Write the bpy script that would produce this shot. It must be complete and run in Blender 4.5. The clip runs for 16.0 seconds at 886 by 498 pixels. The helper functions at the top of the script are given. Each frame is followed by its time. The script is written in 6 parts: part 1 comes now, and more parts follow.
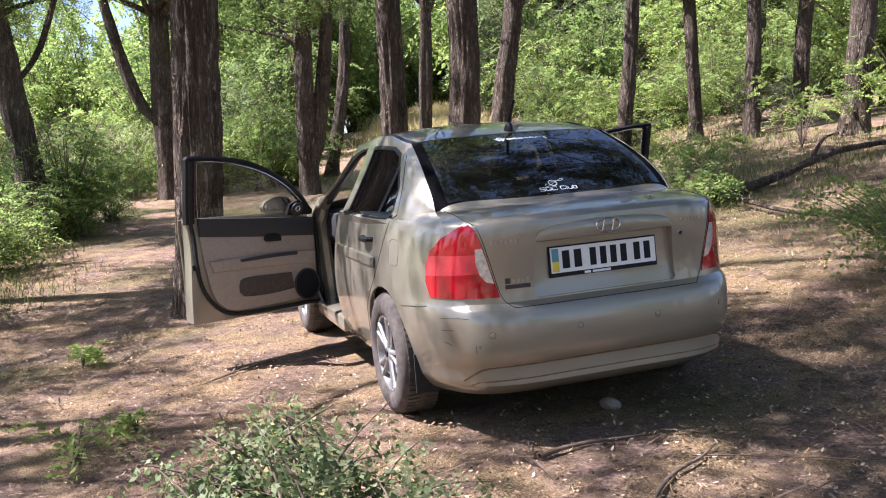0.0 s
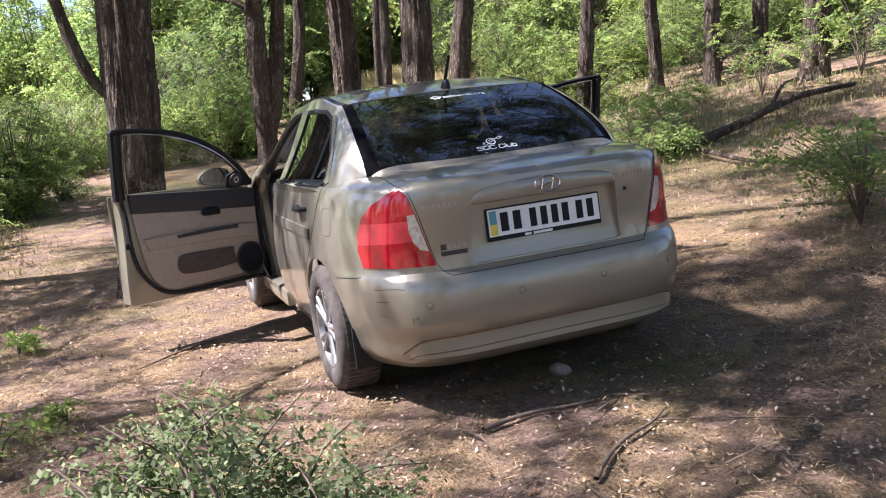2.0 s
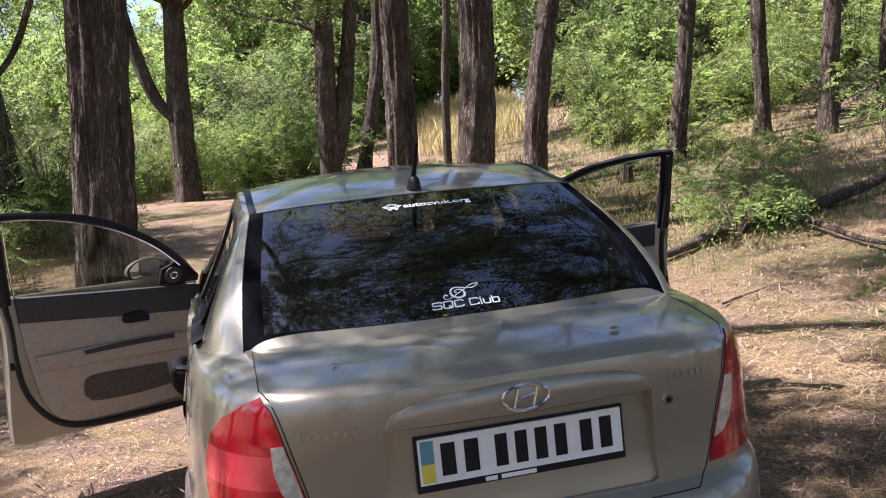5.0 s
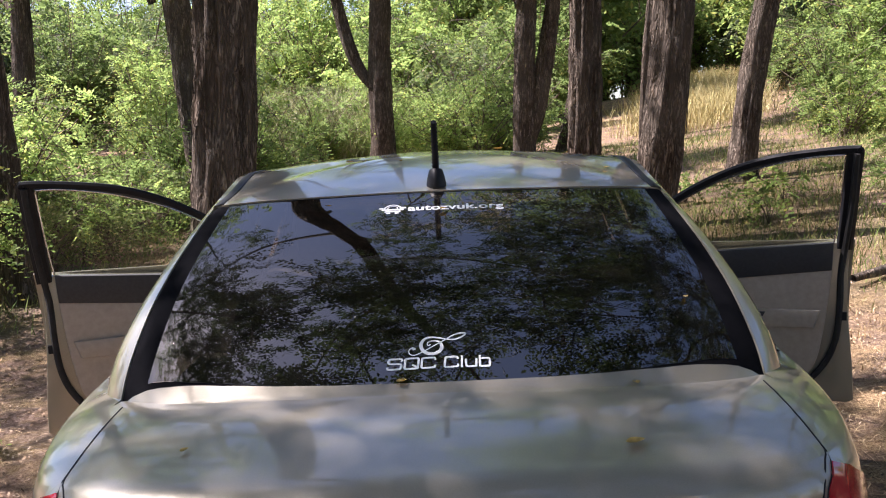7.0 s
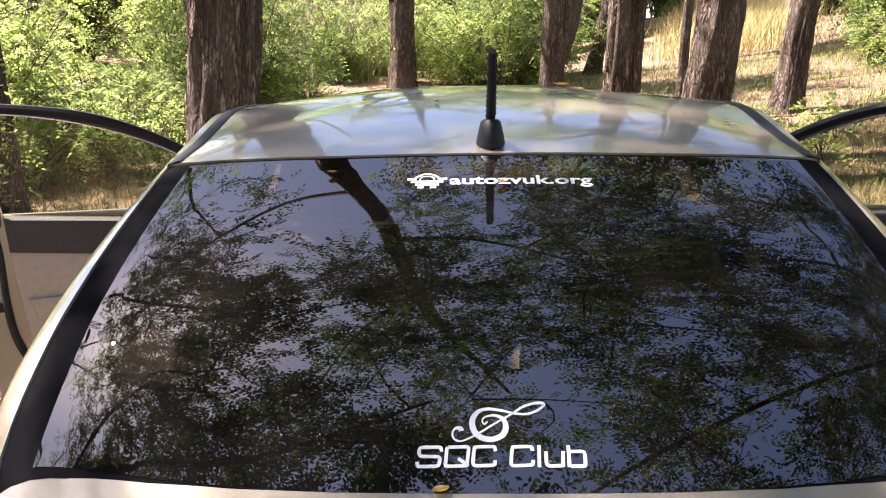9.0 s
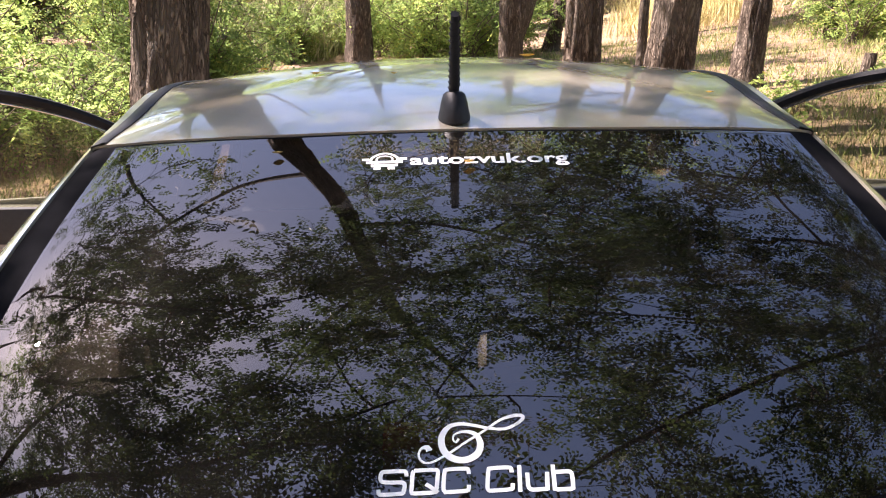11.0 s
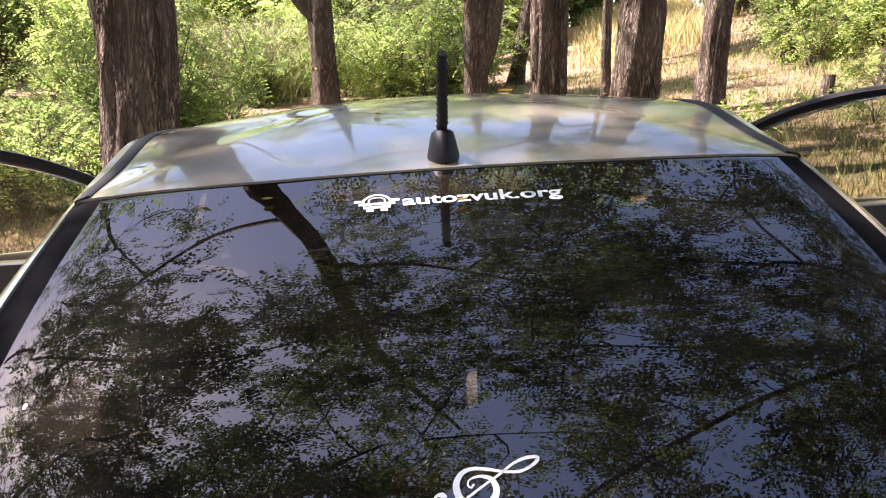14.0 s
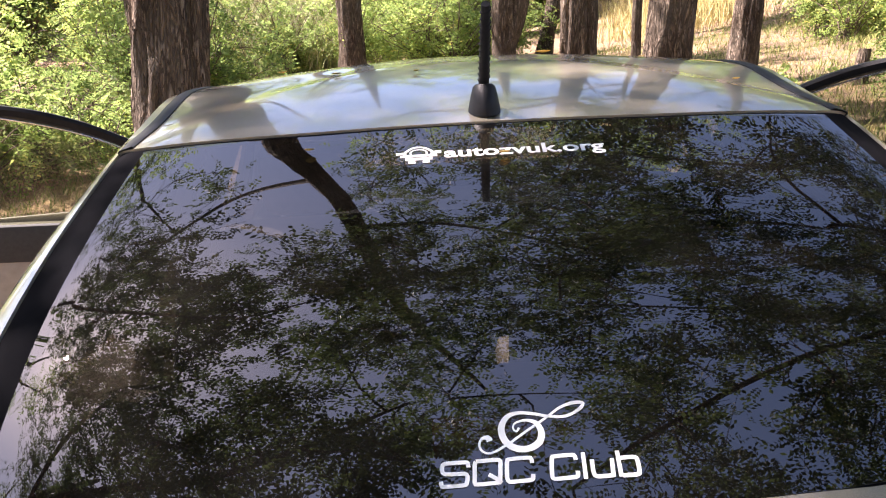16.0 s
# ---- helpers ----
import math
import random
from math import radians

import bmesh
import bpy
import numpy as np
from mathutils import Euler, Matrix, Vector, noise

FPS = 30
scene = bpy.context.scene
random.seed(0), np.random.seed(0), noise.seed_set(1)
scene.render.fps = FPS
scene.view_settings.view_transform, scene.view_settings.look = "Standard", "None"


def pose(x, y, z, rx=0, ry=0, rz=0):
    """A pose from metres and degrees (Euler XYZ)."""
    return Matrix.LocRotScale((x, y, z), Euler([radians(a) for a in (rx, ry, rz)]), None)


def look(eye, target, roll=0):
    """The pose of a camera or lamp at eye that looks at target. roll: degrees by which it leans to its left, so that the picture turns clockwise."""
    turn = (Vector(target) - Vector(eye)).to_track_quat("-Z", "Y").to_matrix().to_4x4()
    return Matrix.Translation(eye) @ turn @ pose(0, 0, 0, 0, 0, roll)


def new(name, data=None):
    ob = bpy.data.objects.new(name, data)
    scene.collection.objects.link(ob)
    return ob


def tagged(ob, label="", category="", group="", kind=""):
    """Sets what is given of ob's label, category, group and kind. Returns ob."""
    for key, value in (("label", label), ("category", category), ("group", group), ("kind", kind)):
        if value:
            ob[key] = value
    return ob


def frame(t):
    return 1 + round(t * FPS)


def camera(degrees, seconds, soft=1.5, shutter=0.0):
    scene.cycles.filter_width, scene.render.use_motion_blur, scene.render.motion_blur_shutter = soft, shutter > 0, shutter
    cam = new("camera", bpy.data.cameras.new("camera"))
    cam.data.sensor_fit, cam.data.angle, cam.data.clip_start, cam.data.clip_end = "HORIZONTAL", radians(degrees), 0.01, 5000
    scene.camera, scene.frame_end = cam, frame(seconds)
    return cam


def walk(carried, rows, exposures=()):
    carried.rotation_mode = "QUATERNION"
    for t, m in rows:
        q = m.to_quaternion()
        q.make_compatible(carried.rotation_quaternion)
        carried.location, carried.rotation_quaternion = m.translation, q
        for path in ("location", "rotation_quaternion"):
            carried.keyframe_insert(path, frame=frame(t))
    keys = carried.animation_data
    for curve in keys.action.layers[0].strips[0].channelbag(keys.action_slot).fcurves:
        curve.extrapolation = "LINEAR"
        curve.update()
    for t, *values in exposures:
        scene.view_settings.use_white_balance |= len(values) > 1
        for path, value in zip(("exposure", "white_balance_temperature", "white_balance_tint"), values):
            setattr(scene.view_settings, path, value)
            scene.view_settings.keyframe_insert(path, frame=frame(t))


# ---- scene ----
cam = camera(52.7, 16.0, 1.1)
# The car leans to its left on the slope: CAR takes the car's own axes into the world.
LEAN_DEG = 3.8
CAR = pose(0, 0, 0, 0, -LEAN_DEG, 0)
PATH = [
    (0, (-1.906, 0.498, 1.296), (-1.285, 2.386, 1.077), -4.5),
    (0.5, (-1.904, 0.497, 1.3), (-1.28, 2.381, 1.057), -4.9),
    (1, (-1.9, 0.494, 1.305), (-1.269, 2.372, 1.026), -5.5),
    (1.5, (-1.855, 0.522, 1.303), (-1.216, 2.393, 1.001), -5.9),
    (2, (-1.676, 0.645, 1.269), (-1.011, 2.506, 0.962), -6.9),
    (2.5, (-1.437, 0.778, 1.347), (-0.804, 2.652, 1.052), -7.1),
    (3, (-1.351, 0.979, 1.401), (-0.729, 2.857, 1.111), -6.1),
    (3.2, (-1.318, 1.133, 1.424), (-0.689, 3.008, 1.126), -5.9),
    (5.3, (-0.493, 2.141, 1.531), (-0.115, 4.093, 1.313), -4.2),
    (5.5, (-0.392, 2.226, 1.515), (-0.12, 4.198, 1.319), -2.8),
    (6, (-0.141, 2.362, 1.508), (-0.129, 4.354, 1.326), -1.4),
    (6.5, (-0.038, 2.52, 1.484), (-0.025, 4.509, 1.275), -2.2),
    (7, (0.023, 2.763, 1.514), (0.011, 4.745, 1.246), -2.5),
    (7.5, (0.119, 2.988, 1.52), (-0.006, 4.961, 1.216), -2.6),
    (8, (0.134, 3.174, 1.528), (0.005, 5.135, 1.153), -1.9),
    (8.5, (0.019, 3.323, 1.548), (-0.052, 5.277, 1.131), -1.7),
    (9, (-0.046, 3.46, 1.542), (-0.094, 5.409, 1.094), -0.7),
    (9.5, (-0.008, 3.595, 1.521), (-0.059, 5.532, 1.024), -0.8),
    (10, (-0.024, 3.608, 1.519), (-0.004, 5.546, 1.027), -1.4),
    (12.3, (-0.056, 3.612, 1.506), (-0.013, 5.549, 1.013), -1.1),
    (12.5, (-0.052, 3.608, 1.489), (-0.058, 5.552, 1.017), -1.1),
    (13, (-0.121, 3.633, 1.491), (-0.214, 5.572, 1.012), -0.6),
    (13.5, (-0.117, 3.632, 1.514), (-0.145, 5.581, 1.069), -1.9),
    (14, (-0.082, 3.627, 1.523), (0.022, 5.58, 1.105), -3.3),
    (14.5, (-0.081, 3.62, 1.514), (0.012, 5.571, 1.082), -3.4),
    (15, (-0.094, 3.629, 1.503), (-0.079, 5.575, 1.044), -3.5),
    (15.5, (-0.12, 3.628, 1.508), (-0.167, 5.567, 1.023), -3.6),
    (16, (-0.108, 3.622, 1.493), (-0.061, 5.566, 1.024), -3.0),
]
walk(cam, [(t, CAR @ look(eye, target, roll)) for t, eye, target, roll in PATH], [(0, 1.88, 5780, 24), (3, 1.83, 5800, 24), (5.5, 1.70, 5950, 25), (7.5, 1.88, 6250, 26), (9, 2.55, 6650, 28), (16, 2.60, 6700, 29)])

# ---- light ----
world = bpy.data.worlds.new("world")
scene.world = world
world.use_nodes = True
SUN_TO = Vector((-0.70, 0.20, 1.0)).normalized()
sky = world.node_tree.nodes.new("ShaderNodeTexSky")
sky.sky_type, sky.sun_disc = "NISHITA", False
sky.sun_elevation = math.asin(SUN_TO.z)
sky.sun_rotation = math.atan2(SUN_TO.x, SUN_TO.y)
bg = world.node_tree.nodes["Background"]
bg.inputs["Strength"].default_value = 0.068
world.node_tree.links.new(sky.outputs[0], bg.inputs["Color"])
sun = new("sun", bpy.data.lights.new("sun", "SUN"))
sun.data.energy, sun.data.angle, sun.data.color = 5.0, radians(0.6), (1.0, 0.95, 0.87)
sun.matrix_world = look((0, 0, 30), Vector((0, 0, 30)) - SUN_TO)

# ---- materials ----
def nodes_of(name):
    m = bpy.data.materials.new(name)
    m.use_nodes = True
    nt = m.node_tree
    return m, nt, nt.nodes["Principled BSDF"]


def ramp(nt, fac, stops):
    r = nt.nodes.new("ShaderNodeValToRGB")
    while len(r.color_ramp.elements) < len(stops):
        r.color_ramp.elements.new(0.5)
    for e, (p, c) in zip(r.color_ramp.elements, stops):
        e.position, e.color = p, (*c, 1)
    nt.links.new(fac, r.inputs[0])
    return r.outputs[0]


def noise_tex(nt, scale, detail=4.0, rough=0.6, stretch=(1, 1, 1)):
    co = nt.nodes.new("ShaderNodeTexCoord")
    mp = nt.nodes.new("ShaderNodeMapping")
    mp.inputs["Scale"].default_value = stretch
    n = nt.nodes.new("ShaderNodeTexNoise")
    n.inputs["Scale"].default_value, n.inputs["Detail"].default_value, n.inputs["Roughness"].default_value = scale, detail, rough
    nt.links.new(co.outputs["Object"], mp.inputs[0])
    nt.links.new(mp.outputs[0], n.inputs["Vector"])
    return n.outputs["Fac"]


def mixed(nt, a, b, fac):
    m = nt.nodes.new("ShaderNodeMix")
    m.data_type = "RGBA"
    for s, v in ((0, fac), (6, a), (7, b)):
        if isinstance(v, (tuple, float, int)):
            m.inputs[s].default_value = v if not isinstance(v, tuple) else (*v, 1)
        else:
            nt.links.new(v, m.inputs[s])
    return m.outputs[2]


def bump(nt, bsdf, height, strength, distance):
    b = nt.nodes.new("ShaderNodeBump")
    b.inputs["Strength"].default_value, b.inputs["Distance"].default_value = strength, distance
    nt.links.new(height, b.inputs["Height"])
    nt.links.new(b.outputs[0], bsdf.inputs["Normal"])


def surface(name, colour, rough=0.5, metal=0.0, spread=0.15, scale=20.0, relief=0.0, coat=0.0, stretch=(1, 1, 1), shine=0.5):
    """A plain material with a little variation of colour and gloss."""
    m, nt, b = nodes_of(name)
    f = noise_tex(nt, scale, 5.0, 0.6, stretch)
    dark = tuple(c * (1 - spread) for c in colour)
    light = tuple(min(1.0, c * (1 + spread)) for c in colour)
    nt.links.new(ramp(nt, f, ((0.3, dark), (0.7, light))), b.inputs["Base Color"])
    b.inputs["Roughness"].default_value, b.inputs["Metallic"].default_value = rough, metal
    b.inputs["Coat Weight"].default_value, b.inputs["Coat Roughness"].default_value = coat, 0.06
    b.inputs["Specular IOR Level"].default_value = shine
    if relief:
        bump(nt, b, f, 0.5, relief)
    return m


def paint_material():
    m, nt, b = nodes_of("champagne_paint")
    flake = noise_tex(nt, 900.0, 2.0)
    dust = noise_tex(nt, 3.0, 6.0, 0.7)
    base = ramp(nt, flake, ((0.35, (0.26, 0.235, 0.180)), (0.65, (0.345, 0.312, 0.243))))
    col = mixed(nt, base, (0.34, 0.29, 0.22), ramp(nt, dust, ((0.5, (0, 0, 0)), (0.8, (0.4, 0.4, 0.4)))))
    nt.links.new(col, b.inputs["Base Color"])
    b.inputs["Metallic"].default_value = 0.45
    nt.links.new(ramp(nt, dust, ((0.35, (0.30,) * 3), (0.75, (0.48,) * 3))), b.inputs["Roughness"])
    b.inputs["Coat Weight"].default_value = 1.0
    nt.links.new(ramp(nt, dust, ((0.3, (0.025,) * 3), (0.8, (0.09,) * 3))), b.inputs["Coat Roughness"])
    return m


def glass_material(name, tint, face=0.05, rough=0.0, film_amount=0.006):
    """A pane: what is behind it, tinted, under a clear reflection that grows towards grazing, and a film of dust."""
    m = bpy.data.materials.new(name)
    m.use_nodes = True
    nt = m.node_tree
    nt.nodes.clear()
    out = nt.nodes.new("ShaderNodeOutputMaterial")
    mx = nt.nodes.new("ShaderNodeMixShader")
    tr = nt.nodes.new("ShaderNodeBsdfTransparent")
    gl = nt.nodes.new("ShaderNodeBsdfGlossy")
    lw = nt.nodes.new("ShaderNodeLayerWeight")
    lw.inputs["Blend"].default_value = 0.5
    pw = nt.nodes.new("ShaderNodeMath")
    pw.operation = "POWER"
    pw.inputs[1].default_value = 4.5
    sc = nt.nodes.new("ShaderNodeMath")
    sc.operation = "MULTIPLY_ADD"
    sc.inputs[1].default_value, sc.inputs[2].default_value = 1 - face, face
    tr.inputs[0].default_value = (*tint, 1)
    gl.inputs["Roughness"].default_value = rough
    nt.links.new(lw.outputs["Facing"], pw.inputs[0])
    nt.links.new(pw.outputs[0], sc.inputs[0])
    nt.links.new(sc.outputs[0], mx.inputs[0])
    nt.links.new(tr.outputs[0], mx.inputs[1])
    nt.links.new(gl.outputs[0], mx.inputs[2])
    film = nt.nodes.new("ShaderNodeMixShader")
    dust = nt.nodes.new("ShaderNodeBsdfDiffuse")
    dust.inputs[0].default_value = (0.55, 0.51, 0.46, 1)
    nt.links.new(ramp(nt, noise_tex(nt, 6.0, 6.0, 0.7), ((0.3, (film_amount * 0.6,) * 3), (0.75, (film_amount * 1.5,) * 3))), film.inputs[0])
    nt.links.new(mx.outputs[0], film.inputs[1])
    nt.links.new(dust.outputs[0], film.inputs[2])
    nt.links.new(film.outputs[0], out.inputs[0])
    return m


def leaf_material(name, low, high, through_amount=0.45):
    m = bpy.data.materials.new(name)
    m.use_nodes = True
    nt = m.node_tree
    nt.nodes.clear()
    out = nt.nodes.new("ShaderNodeOutputMaterial")
    geo = nt.nodes.new("ShaderNodeNewGeometry")
    info = nt.nodes.new("ShaderNodeObjectInfo")
    col = ramp(nt, geo.outputs["Random Per Island"], ((0.0, low), (0.9, high), (1.0, (high[0] * 1.7, high[1] * 1.15, high[2]))))
    hue = nt.nodes.new("ShaderNodeHueSaturation")
    mr = nt.nodes.new("ShaderNodeMapRange")
    mr.inputs["To Min"].default_value, mr.inputs["To Max"].default_value = 0.75, 1.25
    nt.links.new(info.outputs["Random"], mr.inputs[0])
    nt.links.new(mr.outputs[0], hue.inputs["Value"])
    nt.links.new(col, hue.inputs["Color"])
    d = nt.nodes.new("ShaderNodeBsdfPrincipled")
    d.inputs["Roughness"].default_value = 0.6
    d.inputs["Specular IOR Level"].default_value = 0.12
    t = nt.nodes.new("ShaderNodeBsdfTranslucent")
    glow = mixed(nt, hue.outputs[0], (0.42, 0.60, 0.19), 0.4)
    mx = nt.nodes.new("ShaderNodeMixShader")
    mx.inputs[0].default_value = through_amount
    nt.links.new(hue.outputs[0], d.inputs["Base Color"])
    nt.links.new(glow, t.inputs[0])
    nt.links.new(d.outputs[0], mx.inputs[1])
    nt.links.new(t.outputs[0], mx.inputs[2])
    nt.links.new(mx.outputs[0], out.inputs[0])
    return m


def bark_material():
    m, nt, b = nodes_of("furrowed_bark")

    def crack(scale, stretch, distortion):
        f = noise_tex(nt, scale, 3.0, 0.55, stretch)
        f.node.inputs["Distortion"].default_value = distortion
        sub = nt.nodes.new("ShaderNodeMath")
        sub.operation = "SUBTRACT"
        sub.inputs[1].default_value = 0.5
        ab = nt.nodes.new("ShaderNodeMath")
        ab.operation = "ABSOLUTE"
        nt.links.new(f, sub.inputs[0])
        nt.links.new(sub.outputs[0], ab.inputs[0])
        return ab.outputs[0]

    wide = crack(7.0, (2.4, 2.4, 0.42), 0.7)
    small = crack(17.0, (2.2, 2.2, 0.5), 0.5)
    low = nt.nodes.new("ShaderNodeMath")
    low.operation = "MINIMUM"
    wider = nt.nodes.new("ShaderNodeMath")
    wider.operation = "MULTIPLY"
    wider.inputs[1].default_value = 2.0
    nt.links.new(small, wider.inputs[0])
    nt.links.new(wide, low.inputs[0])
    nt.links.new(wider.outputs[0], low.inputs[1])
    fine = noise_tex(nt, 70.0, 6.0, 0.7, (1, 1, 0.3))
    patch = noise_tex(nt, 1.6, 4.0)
    # crack shade and lit ridges are put into the colour, by crack depth
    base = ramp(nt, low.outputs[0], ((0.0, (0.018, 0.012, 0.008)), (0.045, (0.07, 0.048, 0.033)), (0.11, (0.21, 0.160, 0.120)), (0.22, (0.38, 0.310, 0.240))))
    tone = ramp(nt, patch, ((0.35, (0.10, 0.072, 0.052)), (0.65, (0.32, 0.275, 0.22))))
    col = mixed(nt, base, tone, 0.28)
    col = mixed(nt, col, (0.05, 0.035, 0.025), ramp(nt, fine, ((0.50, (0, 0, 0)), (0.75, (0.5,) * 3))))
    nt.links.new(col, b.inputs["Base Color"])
    b.inputs["Roughness"].default_value = 0.92
    b.inputs["Specular IOR Level"].default_value = 0.15
    sat = nt.nodes.new("ShaderNodeMath")
    sat.operation = "MINIMUM"
    sat.inputs[1].default_value = 0.16
    nt.links.new(low.outputs[0], sat.inputs[0])
    add = nt.nodes.new("ShaderNodeMath")
    add.operation = "MULTIPLY_ADD"
    add.inputs[1].default_value = 0.04
    nt.links.new(fine, add.inputs[0])
    nt.links.new(sat.outputs[0], add.inputs[2])
    bump(nt, b, add.outputs[0], 1.0, 0.22)
    return m


def ground_material():
    m, nt, b = nodes_of("forest_floor")
    big = noise_tex(nt, 0.35, 3.0)
    mid = noise_tex(nt, 2.2, 6.0, 0.7)
    fine = noise_tex(nt, 45.0, 8.0, 0.75)
    grit = noise_tex(nt, 160.0, 4.0, 0.7, (1, 0.4, 1))
    earth = ramp(nt, fine, ((0.32, (0.11, 0.068, 0.050)), (0.5, (0.28, 0.185, 0.140)), (0.68, (0.52, 0.385, 0.30))))
    straw = ramp(nt, grit, ((0.35, (0.16, 0.10, 0.060)), (0.5, (0.39, 0.265, 0.145)), (0.65, (0.66, 0.49, 0.28))))
    col = mixed(nt, earth, straw, ramp(nt, mid, ((0.42, (0, 0, 0)), (0.58, (1, 1, 1)))))
    humus = noise_tex(nt, 4.5, 7.0, 0.75)
    col = mixed(nt, col, ramp(nt, fine, ((0.35, (0.045, 0.030, 0.022)), (0.65, (0.15, 0.10, 0.075)))), ramp(nt, humus, ((0.50, (0, 0, 0)), (0.62, (0.6,) * 3))))
    green = ramp(nt, grit, ((0.35, (0.035, 0.055, 0.014)), (0.65, (0.15, 0.18, 0.05))))
    col = mixed(nt, col, green, ramp(nt, big, ((0.50, (0, 0, 0)), (0.64, (0.55,) * 3))))
    nt.links.new(col, b.inputs["Base Color"])
    b.inputs["Roughness"].default_value = 0.95
    b.inputs["Specular IOR Level"].default_value = 0.1
    add = nt.nodes.new("ShaderNodeMath")
    add.operation = "ADD"
    nt.links.new(fine, add.inputs[0])
    nt.links.new(grit, add.inputs[1])
    bump(nt, b, add.outputs[0], 1.0, 0.035)
    return m


def island_material(name, stops, rough=0.9, clear=0.0):
    m, nt, b = nodes_of(name)
    geo = nt.nodes.new("ShaderNodeNewGeometry")
    nt.links.new(ramp(nt, geo.outputs["Random Per Island"], stops), b.inputs["Base Color"])
    b.inputs["Roughness"].default_value = rough
    b.inputs["Specular IOR Level"].default_value = 0.2
    return m


PAINT = paint_material()
BLACK_TRIM = surface("black_trim", (0.010, 0.010, 0.012), 0.5, 0, 0.3, 60, shine=0.22)
BORDER = surface("black_glass_border", (0.006, 0.006, 0.007), 0.9, 0, 0.2, 40, shine=0.02)
BLACK_GLOSS = surface("black_gloss", (0.008, 0.008, 0.009), 0.15, 0, 0.2, 10)
RUBBER = surface("rubber", (0.016, 0.015, 0.014), 0.85, 0, 0.4, 30, 0.002)
TYRE = surface("dusty_tyre", (0.075, 0.062, 0.052), 0.9, 0, 0.4, 25, 0.002)
LINER = surface("dark_liner", (0.012, 0.011, 0.010), 0.95, 0, 0.3, 20)
ALLOY = surface("alloy", (0.42, 0.41, 0.40), 0.42, 0.7, 0.25, 30)
CHROME = surface("chrome", (0.75, 0.75, 0.75), 0.16, 1.0, 0.05, 30)
TAN = surface("tan_plastic", (0.36, 0.30, 0.24), 0.6, 0, 0.1, 40, 0.0008)
POCKET = surface("brown_cloth", (0.085, 0.066, 0.052), 0.9, 0, 0.3, 60)
TAN_CLOTH = surface("tan_cloth", (0.26, 0.215, 0.17), 0.85, 0, 0.15, 60, 0.001)
CHARCOAL = surface("charcoal_plastic", (0.03, 0.03, 0.032), 0.6, 0, 0.2, 80, 0.0008)
GLASS_DARK = glass_material("tinted_glass", (0.10, 0.10, 0.095), 0.14)
GLASS_REAR_DOOR = glass_material("dark_side_glass", (0.07, 0.07, 0.065), 0.05)
GLASS_SIDE = glass_material("side_glass", (0.72, 0.74, 0.70), 0.035)
GLASS_CLEAR = glass_material("clear_glass", (0.85, 0.87, 0.84), 0.035)
MIRROR = surface("mirror", (0.9, 0.9, 0.9), 0.02, 1.0, 0.0)
RED_LENS = surface("red_lens", (0.42, 0.003, 0.013), 0.14, 0.0, 0.25, 14, 0, 1.0)
PINK_LENS = surface("pale_red_lens", (0.66, 0.045, 0.062), 0.14, 0.0, 0.2, 14, 0, 1.0)
CLEAR_LENS = surface("clear_lens", (0.62, 0.60, 0.57), 0.14, 0.35, 0.3, 60, 0.002, 1.0)
BADGE = surface("dull_chrome", (0.36, 0.34, 0.31), 0.38, 0.85, 0.15, 40)
DIRT = surface("brown_dirt", (0.17, 0.105, 0.055), 0.9, 0, 0.4, 50)
WHITE = surface("white_plate", (0.80, 0.80, 0.78), 0.4, 0, 0.05, 30)
STICKER = surface("white_sticker", (0.82, 0.82, 0.80), 0.5, 0, 0.04, 30)
BLUE = surface("plate_blue", (0.10, 0.28, 0.34), 0.4, 0, 0.1, 30)
YELLOW = surface("plate_yellow", (0.75, 0.58, 0.06), 0.4, 0, 0.1, 30)
SCRATCH = surface("scratch", (0.06, 0.05, 0.045), 0.8, 0, 0.3, 60)
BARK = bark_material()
GROUND = ground_material()
LEAF = leaf_material("locust_leaf", (0.068, 0.110, 0.030), (0.195, 0.25, 0.066), 0.5)
# the same leaf darkened in its colour, as if in shade
LEAF_SHADE = leaf_material("shaded_leaf", (0.024, 0.038, 0.014), (0.060, 0.084, 0.028), 0.16)
# the same leaf brightened and yellowed in its colour, as if sunlit
LEAF_SUNLIT = leaf_material("sunlit_leaf", (0.12, 0.19, 0.045), (0.33, 0.39, 0.105), 0.58)
LEAF_DRY = leaf_material("wilted_leaf", (0.05, 0.070, 0.03), (0.20, 0.23, 0.12), 0.3)
TWIG = surface("twig", (0.12, 0.085, 0.06), 0.9, 0, 0.4, 30, 0.003)
LITTER = island_material("leaf_litter", ((0.0, (0.07, 0.042, 0.025)), (0.4, (0.26, 0.16, 0.085)), (0.75, (0.38, 0.26, 0.16)), (1.0, (0.66, 0.52, 0.38))))
STRAW = island_material("dry_straw", ((0.0, (0.17, 0.11, 0.06)), (0.5, (0.46, 0.31, 0.16)), (1.0, (0.72, 0.54, 0.31))))
GRASS = island_material("grass", ((0.0, (0.07, 0.11, 0.025)), (0.6, (0.18, 0.22, 0.06)), (1.0, (0.46, 0.40, 0.16))))
REED = island_material("dry_grass", ((0.0, (0.26, 0.22, 0.09)), (0.6, (0.50, 0.42, 0.18)), (1.0, (0.66, 0.56, 0.30))))
REED_DRY = island_material("dry_reed", ((0.0, (0.15, 0.17, 0.07)), (0.6, (0.33, 0.32, 0.16)), (1.0, (0.54, 0.50, 0.33))))
FALLEN = surface("yellow_leaf", (0.60, 0.42, 0.12), 0.6, 0, 0.3, 80)


